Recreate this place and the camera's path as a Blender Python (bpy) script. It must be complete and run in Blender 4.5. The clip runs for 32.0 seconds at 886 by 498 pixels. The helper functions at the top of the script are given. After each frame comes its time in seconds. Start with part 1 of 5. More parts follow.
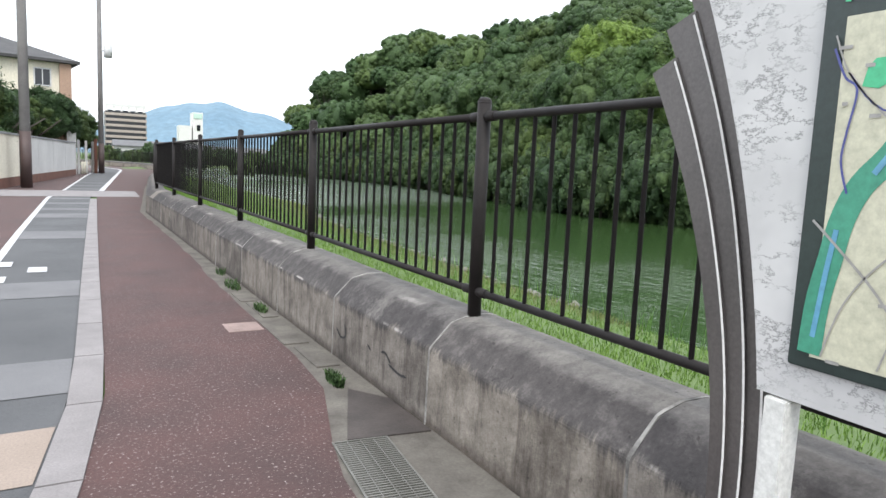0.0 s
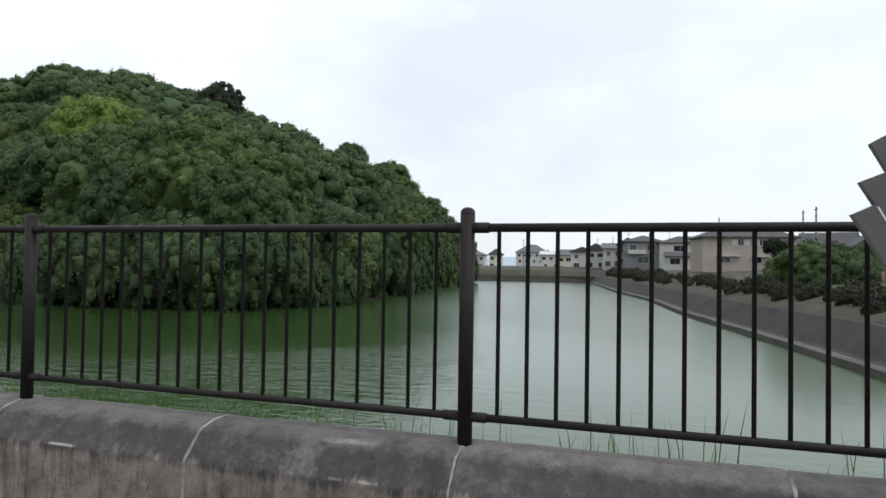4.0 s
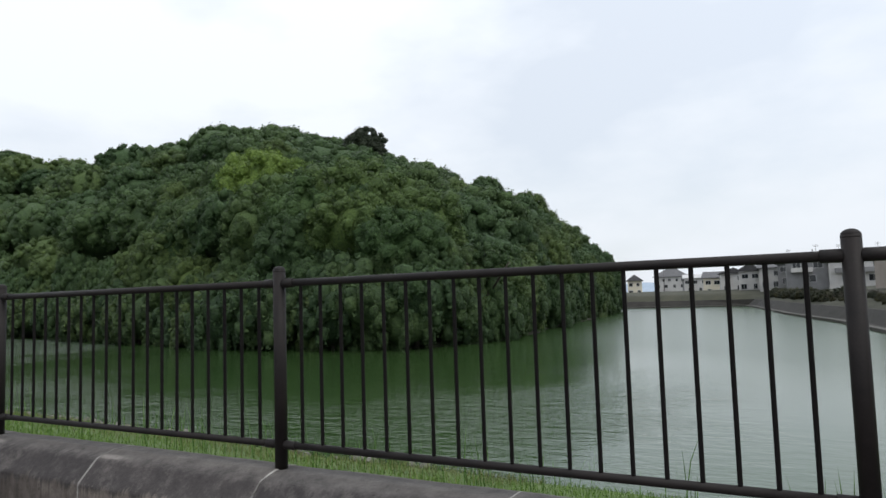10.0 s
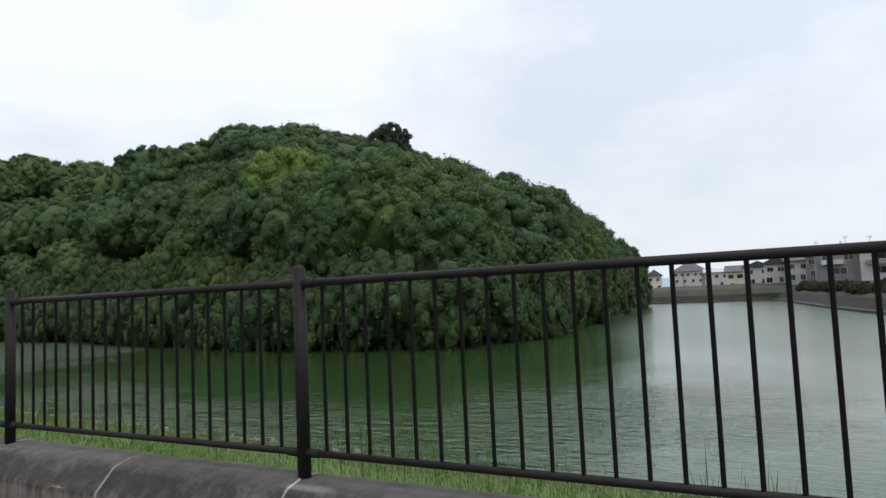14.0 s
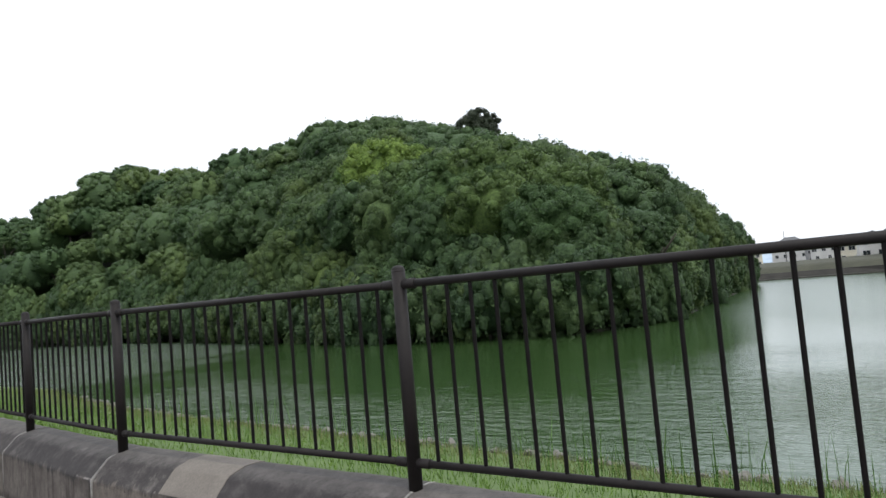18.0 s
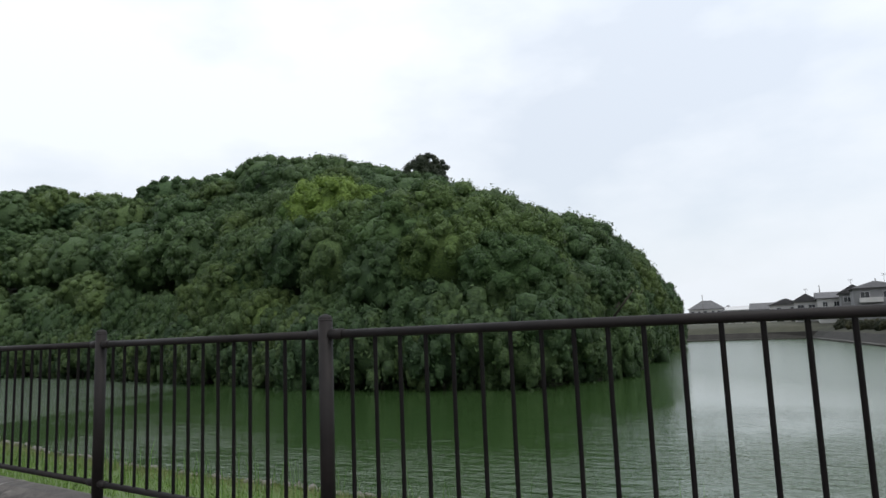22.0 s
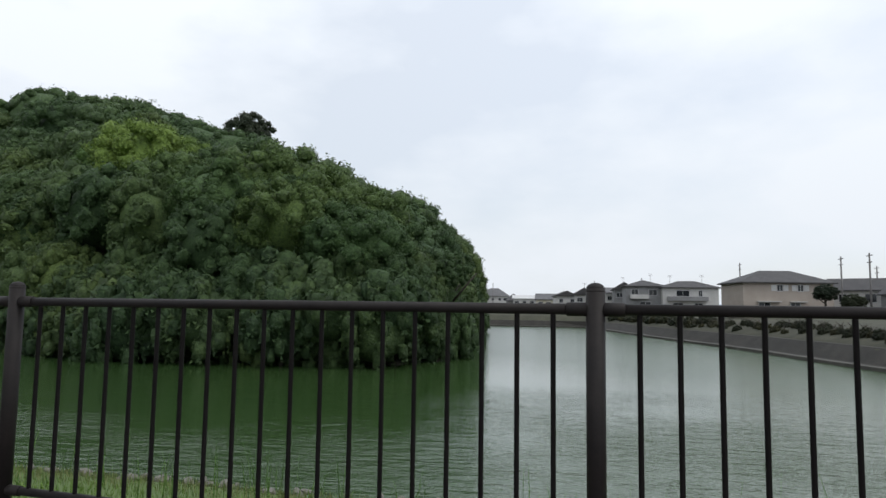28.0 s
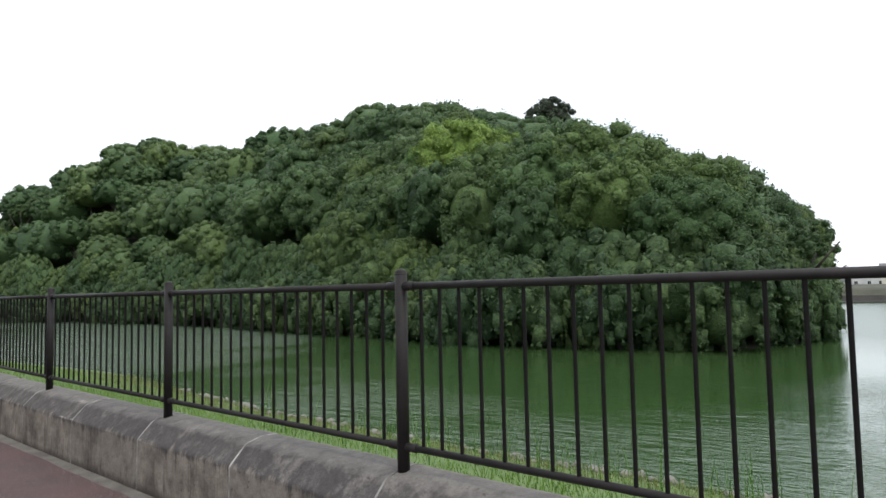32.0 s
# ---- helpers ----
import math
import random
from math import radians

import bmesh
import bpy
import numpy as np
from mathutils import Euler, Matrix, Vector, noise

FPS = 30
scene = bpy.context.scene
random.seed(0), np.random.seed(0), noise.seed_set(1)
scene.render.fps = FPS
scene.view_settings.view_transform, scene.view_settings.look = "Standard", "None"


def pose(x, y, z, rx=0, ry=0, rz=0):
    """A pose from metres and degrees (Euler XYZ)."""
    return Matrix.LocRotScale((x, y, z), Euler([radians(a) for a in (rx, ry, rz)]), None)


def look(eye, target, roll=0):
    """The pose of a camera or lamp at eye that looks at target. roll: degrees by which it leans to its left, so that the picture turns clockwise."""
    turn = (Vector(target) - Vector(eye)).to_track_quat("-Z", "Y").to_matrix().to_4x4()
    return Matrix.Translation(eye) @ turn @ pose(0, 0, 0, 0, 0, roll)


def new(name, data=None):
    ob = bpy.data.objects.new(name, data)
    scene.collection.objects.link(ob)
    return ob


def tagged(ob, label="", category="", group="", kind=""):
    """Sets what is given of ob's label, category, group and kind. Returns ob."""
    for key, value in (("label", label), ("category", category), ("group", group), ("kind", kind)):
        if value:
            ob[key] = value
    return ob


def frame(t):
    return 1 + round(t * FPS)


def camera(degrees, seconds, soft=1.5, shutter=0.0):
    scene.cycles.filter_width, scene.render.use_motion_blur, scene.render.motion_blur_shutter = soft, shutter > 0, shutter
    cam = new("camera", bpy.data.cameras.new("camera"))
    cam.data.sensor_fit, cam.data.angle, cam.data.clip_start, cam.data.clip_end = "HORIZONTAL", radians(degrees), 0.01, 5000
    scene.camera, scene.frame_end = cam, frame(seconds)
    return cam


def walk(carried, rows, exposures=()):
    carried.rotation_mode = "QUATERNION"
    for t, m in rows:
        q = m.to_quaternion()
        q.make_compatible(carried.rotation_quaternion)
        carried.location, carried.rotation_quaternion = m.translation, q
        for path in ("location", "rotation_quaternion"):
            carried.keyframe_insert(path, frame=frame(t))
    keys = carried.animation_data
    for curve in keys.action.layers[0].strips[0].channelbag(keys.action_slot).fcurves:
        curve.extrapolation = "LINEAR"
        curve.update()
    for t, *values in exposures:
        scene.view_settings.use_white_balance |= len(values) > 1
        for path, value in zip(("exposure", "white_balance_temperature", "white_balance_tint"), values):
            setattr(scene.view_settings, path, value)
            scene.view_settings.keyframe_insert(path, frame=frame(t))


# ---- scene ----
cam = camera(67.33, 32.0)

PATH = [
    (0, (-1.997, -3.121, 1.414), (-1.015, -1.395, 1.174), 2.59),
    (0.5, (-2.193, -2.955, 1.436), (-0.902, -1.443, 1.215), 0.99),
    (1, (-2.450, -2.716, 1.459), (-0.953, -1.399, 1.309), 0.06),
    (1.5, (-2.722, -2.536, 1.488), (-1.077, -1.401, 1.406), 0.66),
    (2, (-2.926, -2.246, 1.508), (-1.210, -1.219, 1.509), 0.70),
    (2.5, (-3.175, -1.997, 1.512), (-1.428, -1.024, 1.553), 0.87),
    (4.5, (-3.301, -0.552, 1.513), (-1.383, 0.014, 1.554), 0.90),
    (5, (-3.223, -0.173, 1.513), (-1.359, 0.548, 1.573), -0.46),
    (5.5, (-3.285, 0.231, 1.521), (-1.448, 1.016, 1.617), -0.61),
    (6, (-3.240, 0.588, 1.533), (-1.443, 1.457, 1.654), -0.99),
    (6.5, (-3.129, 0.826, 1.554), (-1.357, 1.748, 1.661), -5.48),
    (7, (-3.000, 0.828, 1.551), (-1.246, 1.787, 1.612), 1.15),
    (7.5, (-3.026, 1.215, 1.556), (-1.272, 2.173, 1.623), 1.35),
    (8, (-3.032, 1.582, 1.556), (-1.273, 2.531, 1.635), 0.31),
    (8.5, (-3.022, 1.988, 1.565), (-1.271, 2.950, 1.648), -1.45),
    (9, (-3.046, 2.366, 1.575), (-1.303, 3.341, 1.679), -2.55),
    (9.5, (-3.046, 2.784, 1.580), (-1.316, 3.778, 1.715), -2.98),
    (10, (-3.072, 3.169, 1.585), (-1.319, 4.120, 1.732), -1.79),
    (10.5, (-3.076, 3.524, 1.590), (-1.317, 4.465, 1.740), -1.12),
    (11, (-3.111, 3.919, 1.595), (-1.347, 4.850, 1.746), -1.19),
    (11.5, (-3.056, 4.302, 1.597), (-1.296, 5.240, 1.754), -1.25),
    (12, (-3.080, 4.748, 1.597), (-1.319, 5.684, 1.757), -1.45),
    (12.5, (-3.024, 5.156, 1.588), (-1.269, 6.101, 1.746), -1.24),
    (13, (-3.045, 5.584, 1.587), (-1.295, 6.539, 1.741), -1.38),
    (13.5, (-2.979, 5.978, 1.586), (-1.242, 6.957, 1.738), -2.87),
    (15.5, (-2.939, 7.604, 1.615), (-1.194, 8.579, 1.690), -0.04),
    (16, (-2.886, 8.059, 1.615), (-1.188, 9.114, 1.683), -0.81),
    (16.5, (-2.874, 8.470, 1.625), (-1.187, 9.540, 1.713), -1.68),
    (17, (-2.820, 8.888, 1.634), (-1.153, 9.989, 1.730), -2.40),
    (17.5, (-2.861, 9.283, 1.642), (-1.215, 10.414, 1.760), -3.86),
    (18, (-2.833, 9.641, 1.648), (-1.215, 10.811, 1.774), -5.00),
    (18.5, (-2.869, 10.051, 1.650), (-1.225, 11.179, 1.804), -5.31),
    (19, (-2.805, 10.427, 1.658), (-1.158, 11.550, 1.820), -3.64),
    (19.5, (-2.825, 10.829, 1.667), (-1.174, 11.946, 1.836), -2.61),
    (20, (-2.768, 11.175, 1.661), (-1.106, 12.272, 1.847), -1.76),
    (20.5, (-2.758, 11.541, 1.650), (-1.052, 12.562, 1.866), -3.23),
    (21, (-2.772, 11.920, 1.652), (-1.042, 12.896, 1.885), -3.96),
    (21.5, (-2.789, 12.316, 1.671), (-1.048, 13.271, 1.915), -2.64),
    (22, (-2.806, 12.722, 1.684), (-1.073, 13.687, 1.937), -2.26),
    (22.5, (-2.796, 13.107, 1.689), (-1.069, 14.090, 1.919), -1.04),
    (23, (-2.824, 13.515, 1.691), (-1.070, 14.448, 1.924), -1.14),
    (23.5, (-2.813, 13.891, 1.698), (-1.056, 14.816, 1.933), -1.70),
    (24, (-2.842, 14.294, 1.704), (-1.082, 15.213, 1.947), -2.65),
    (24.5, (-2.754, 14.678, 1.705), (-0.988, 15.584, 1.948), -2.41),
    (25, (-2.797, 15.084, 1.704), (-1.028, 15.985, 1.947), -2.27),
    (25.5, (-2.734, 15.484, 1.679), (-1.021, 16.485, 1.926), -3.61),
    (27.5, (-2.678, 17.051, 1.698), (-0.899, 17.933, 1.936), 0.08),
    (28, (-2.523, 17.325, 1.699), (-0.570, 17.716, 1.878), 0.82),
    (28.5, (-2.441, 17.701, 1.700), (-0.455, 17.882, 1.846), 0.83),
    (29, (-2.407, 18.127, 1.694), (-0.466, 18.591, 1.824), 1.80),
    (29.5, (-2.399, 18.563, 1.689), (-0.534, 19.275, 1.816), 1.42),
    (30, (-2.345, 18.947, 1.684), (-0.627, 19.962, 1.824), 0.57),
    (30.5, (-2.377, 19.388, 1.678), (-0.703, 20.473, 1.825), 0.01),
    (31, (-2.366, 19.772, 1.665), (-0.755, 20.948, 1.811), -0.11),
    (31.5, (-2.348, 20.203, 1.663), (-0.781, 21.439, 1.801), -0.35),
    (32, (-2.364, 20.615, 1.664), (-0.743, 21.779, 1.793), -1.17),
]
EXPOSURE = [(0, 1.08), (1, 1.42), (2, 1.03), (2.5, 0.88), (4.5, 0.0), (5, 0.0), (6, -0.05), (7, 0.05), (8, 0.1), (9, 0.1), (10, 0.0), (13.5, -0.05), (15.5, 0.2), (16, 0.3), (18, 0.45), (19, 0.43), (20, 0.25), (21, 0.1), (22, 0.0), (24, 0.03), (25, 0.0), (27.5, 0.0), (28, -0.05), (29, -0.15), (30, 0.4), (31, 0.6), (32, 0.65)]
walk(cam, [(t, look(eye, target, roll)) for t, eye, target, roll in PATH], EXPOSURE)

# ---- world, sun ----
def build_world():
    w = bpy.data.worlds.new("overcast_sky")
    scene.world = w
    w.use_nodes = True
    nt = w.node_tree
    nt.nodes.clear()
    out = nt.nodes.new("ShaderNodeOutputWorld")
    bg = nt.nodes.new("ShaderNodeBackground")
    sky = nt.nodes.new("ShaderNodeTexSky")
    sky.sky_type = "NISHITA"
    sky.sun_disc = False
    sky.sun_elevation = radians(50)
    sky.sun_rotation = radians(150)
    sky.dust_density = 1.0
    scale = nt.nodes.new("ShaderNodeVectorMath")
    scale.operation = "SCALE"
    scale.inputs["Scale"].default_value = 0.12
    nt.links.new(sky.outputs[0], scale.inputs[0])
    tc = nt.nodes.new("ShaderNodeTexCoord")
    mp = nt.nodes.new("ShaderNodeMapping")
    mp.inputs["Scale"].default_value = (1.0, 1.0, 2.2)
    mp.inputs["Rotation"].default_value = (0.0, 0.0, 0.6)
    nz = nt.nodes.new("ShaderNodeTexNoise")
    nz.inputs["Scale"].default_value = 2.4
    nz.inputs["Detail"].default_value = 6.0
    nz.inputs["Roughness"].default_value = 0.5
    rng = nt.nodes.new("ShaderNodeMapRange")
    rng.inputs["From Min"].default_value = 0.36
    rng.inputs["From Max"].default_value = 0.56
    rng.inputs["To Min"].default_value = 0.72
    rng.inputs["To Max"].default_value = 1.0
    mix = nt.nodes.new("ShaderNodeMix")
    mix.data_type = "RGBA"
    mix.inputs["B"].default_value = (SKY_WHITE[0], SKY_WHITE[1], SKY_WHITE[2], 1)
    nt.links.new(tc.outputs["Generated"], mp.inputs[0])
    nt.links.new(mp.outputs[0], nz.inputs["Vector"])
    nt.links.new(nz.outputs[0], rng.inputs["Value"])
    nt.links.new(rng.outputs[0], mix.inputs["Factor"])
    nt.links.new(scale.outputs[0], mix.inputs["A"])
    # an overcast sky is dimmer towards the horizon
    sep = nt.nodes.new("ShaderNodeSeparateXYZ")
    nt.links.new(tc.outputs["Generated"], sep.inputs[0])
    low = nt.nodes.new("ShaderNodeMapRange")
    for key, v in (("From Min", 0.0), ("From Max", 0.75), ("To Min", 0.88), ("To Max", 1.20)):
        low.inputs[key].default_value = v
    nt.links.new(sep.outputs["Z"], low.inputs["Value"])
    dim = nt.nodes.new("ShaderNodeVectorMath")
    dim.operation = "SCALE"
    nt.links.new(mix.outputs["Result"], dim.inputs[0])
    nt.links.new(low.outputs[0], dim.inputs["Scale"])
    nt.links.new(dim.outputs[0], bg.inputs[0])
    bg.inputs[1].default_value = 1.0
    nt.links.new(bg.outputs[0], out.inputs[0])


SKY_WHITE = (0.95, 1.005, 1.075)
build_world()
sun = new("sun", bpy.data.lights.new("sun", "SUN"))
sun.data.energy = 1.5
sun.data.angle = radians(25)
sun.data.color = (1.0, 0.97, 0.92)
sun.matrix_world = look((-20, -60, 90), (0, 0, 0))


# ---- materials ----
def nodes_of(name):
    m = bpy.data.materials.new(name)
    m.use_nodes = True
    nt = m.node_tree
    return m, nt, nt.nodes["Principled BSDF"]


def noise_node(nt, scale, detail=4.0, rough=0.6, coords="Object", stretch=(1, 1, 1)):
    world = coords == "World"
    tc = nt.nodes.new("ShaderNodeNewGeometry" if world else "ShaderNodeTexCoord")
    mp = nt.nodes.new("ShaderNodeMapping")
    mp.inputs["Scale"].default_value = stretch
    nz = nt.nodes.new("ShaderNodeTexNoise")
    nz.inputs["Scale"].default_value = scale
    nz.inputs["Detail"].default_value = detail
    nz.inputs["Roughness"].default_value = rough
    nt.links.new(tc.outputs["Position" if world else coords], mp.inputs[0])
    nt.links.new(mp.outputs[0], nz.inputs["Vector"])
    return nz.outputs[0]


def ramp(nt, fac, stops):
    r = nt.nodes.new("ShaderNodeValToRGB")
    el = r.color_ramp.elements
    while len(el) < len(stops):
        el.new(0.5)
    for e, (p, c) in zip(el, stops):
        e.position = p
        e.color = (c[0], c[1], c[2], 1)
    nt.links.new(fac, r.inputs[0])
    return r.outputs[0]


def mixed(nt, fac, a, b, mode="MIX"):
    m = nt.nodes.new("ShaderNodeMix")
    m.data_type = "RGBA"
    m.blend_type = mode
    for key, v in (("A", a), ("B", b)):
        if isinstance(v, tuple):
            m.inputs[key].default_value = (v[0], v[1], v[2], 1)
        else:
            nt.links.new(v, m.inputs[key])
    if isinstance(fac, (int, float)):
        m.inputs["Factor"].default_value = fac
    else:
        nt.links.new(fac, m.inputs["Factor"])
    return m.outputs["Result"]


def bump(nt, bsdf, height, strength=0.3, distance=0.01):
    b = nt.nodes.new("ShaderNodeBump")
    b.inputs["Strength"].default_value = strength
    b.inputs["Distance"].default_value = distance
    nt.links.new(height, b.inputs["Height"])
    nt.links.new(b.outputs[0], bsdf.inputs["Normal"])


def surface(name, dark, light, scale=6.0, fine=60.0, rough=0.85, metal=0.0, bumpy=0.3, dist=0.004, spots=None, coords="Object"):
    """A two-scale mottled surface; spots: (colour, scale, from, to) of stains on top."""
    m, nt, b = nodes_of(name)
    big = noise_node(nt, scale, 5.0, 0.6, coords)
    small = noise_node(nt, fine, 3.0, 0.7, coords)
    col = ramp(nt, big, [(0.3, dark), (0.7, light)])
    grain = ramp(nt, small, [(0.3, (0.72, 0.72, 0.72)), (0.7, (1.0, 1.0, 1.0))])
    col = mixed(nt, 1.0, col, grain, "MULTIPLY")
    if spots:
        c, s, lo, hi = spots
        f = ramp(nt, noise_node(nt, s, 6.0, 0.7, coords), [(lo, (0, 0, 0)), (hi, (1, 1, 1))])
        col = mixed(nt, f, col, c)
    nt.links.new(col, b.inputs["Base Color"])
    b.inputs["Roughness"].default_value = rough
    b.inputs["Metallic"].default_value = metal
    bump(nt, b, small, bumpy, dist)
    return m


def foliage(name, dark, light, gloss=0.6, shaggy=True):
    """Leaves: colour varies from tree to tree and from leaf to leaf; gaps between leaves are painted dark."""
    m, nt, b = nodes_of(name)
    info = nt.nodes.new("ShaderNodeObjectInfo")
    geo = nt.nodes.new("ShaderNodeNewGeometry")
    leaf = ramp(nt, geo.outputs["Random Per Island"], [(0.0, dark), (1.0, light)])
    # noise paints the shade in gaps between leaves into the colour
    gap_shade = ramp(nt, noise_node(nt, 4.2, 5.0, 0.78), [(0.34, (0.40, 0.44, 0.46)), (0.50, (0.95, 0.97, 0.96)), (0.66, (1.28, 1.25, 1.12))])
    leaf = mixed(nt, 1.0 if shaggy else 0.25, leaf, gap_shade, "MULTIPLY")
    tree = ramp(nt, info.outputs["Random"], [(0.0, (0.64, 0.74, 0.74)), (0.35, (0.86, 0.92, 0.90)), (0.7, (1.06, 1.03, 0.96)), (1.0, (1.30, 1.18, 0.92))])
    col = mixed(nt, 1.0, leaf, tree, "MULTIPLY")
    bump(nt, b, noise_node(nt, 5.5, 3.0, 0.7), 0.9, 0.25)
    nt.links.new(col, b.inputs["Base Color"])
    b.inputs["Roughness"].default_value = gloss
    b.inputs["Specular IOR Level"].default_value = 0.25
    tr = nt.nodes.new("ShaderNodeBsdfTranslucent")
    nt.links.new(col, tr.inputs[0])
    mx = nt.nodes.new("ShaderNodeMixShader")
    mx.inputs[0].default_value = 0.15
    out = nt.nodes["Material Output"]
    nt.links.new(b.outputs[0], mx.inputs[1])
    nt.links.new(tr.outputs[0], mx.inputs[2])
    nt.links.new(mx.outputs[0], out.inputs[0])
    return m


def water_material():
    m, nt, b = nodes_of("moat_water")
    nz = noise_node(nt, 0.05, 4.0, 0.6)
    col = ramp(nt, nz, [(0.3, (0.024, 0.052, 0.015)), (0.7, (0.032, 0.063, 0.020))])
    nt.links.new(col, b.inputs["Base Color"])
    place = nt.nodes.new("ShaderNodeTexCoord")
    axes = nt.nodes.new("ShaderNodeSeparateXYZ")
    nt.links.new(place.outputs["Object"], axes.inputs[0])
    # fine ripples of the open south arm blur what it mirrors
    blur = nt.nodes.new("ShaderNodeMapRange")
    for key, v in (("From Min", 6.0), ("From Max", 34.0), ("To Min", 0.07), ("To Max", 0.24)):
        blur.inputs[key].default_value = v
    arm = nt.nodes.new("ShaderNodeMath")
    arm.operation = "SUBTRACT"
    nt.links.new(axes.outputs["X"], arm.inputs[0])
    nt.links.new(axes.outputs["Y"], arm.inputs[1])
    nt.links.new(arm.outputs[0], blur.inputs["Value"])
    nt.links.new(blur.outputs[0], b.inputs["Roughness"])
    b.inputs["IOR"].default_value = 1.5
    rip = noise_node(nt, 2.4, 4.0, 0.6, stretch=(1.1, 0.40, 1.0))
    wide = ramp(nt, noise_node(nt, 0.11, 4.0, 0.6), [(0.40, (0.35, 0.35, 0.35)), (0.60, (1, 1, 1))])
    mul = nt.nodes.new("ShaderNodeMath")
    mul.operation = "MULTIPLY"
    level = nt.nodes.new("ShaderNodeMath")
    level.operation = "SUBTRACT"
    level.inputs[1].default_value = 0.5
    nt.links.new(rip, level.inputs[0])
    nt.links.new(level.outputs[0], mul.inputs[0])
    nt.links.new(wide, mul.inputs[1])
    # the open stretch farther along is ruffled by the wind
    tc = nt.nodes.new("ShaderNodeTexCoord")
    sep = nt.nodes.new("ShaderNodeSeparateXYZ")
    nt.links.new(tc.outputs["Object"], sep.inputs[0])
    wind = nt.nodes.new("ShaderNodeMapRange")
    for key, v in (("From Min", 52.0), ("From Max", 90.0), ("To Min", 0.0), ("To Max", 8.0)):
        wind.inputs[key].default_value = v
    nt.links.new(sep.outputs["Y"], wind.inputs["Value"])
    calm = nt.nodes.new("ShaderNodeMapRange")
    for key, v in (("From Min", 16.0), ("From Max", 34.0), ("To Min", 1.0), ("To Max", 0.05)):
        calm.inputs[key].default_value = v
    nt.links.new(sep.outputs["X"], calm.inputs["Value"])
    lee = nt.nodes.new("ShaderNodeMapRange")
    for key, v in (("From Min", 3.0), ("From Max", 11.0), ("To Min", 0.1), ("To Max", 1.0)):
        lee.inputs[key].default_value = v
    nt.links.new(sep.outputs["Y"], lee.inputs["Value"])
    mul3 = nt.nodes.new("ShaderNodeMath")
    mul3.operation = "MULTIPLY"
    nt.links.new(mul.outputs[0], mul3.inputs[0])
    nt.links.new(lee.outputs[0], mul3.inputs[1])
    mul4 = nt.nodes.new("ShaderNodeMath")
    mul4.operation = "MULTIPLY"
    nt.links.new(mul3.outputs[0], mul4.inputs[0])
    nt.links.new(calm.outputs[0], mul4.inputs[1])
    mul2 = nt.nodes.new("ShaderNodeMath")
    mul2.operation = "MULTIPLY"
    nt.links.new(mul3.outputs[0], mul2.inputs[0])
    nt.links.new(wind.outputs[0], mul2.inputs[1])
    both = nt.nodes.new("ShaderNodeMath")
    nt.links.new(mul4.outputs[0], both.inputs[0])
    nt.links.new(mul2.outputs[0], both.inputs[1])
    bump(nt, b, both.outputs[0], 0.75, 0.18)
    return m


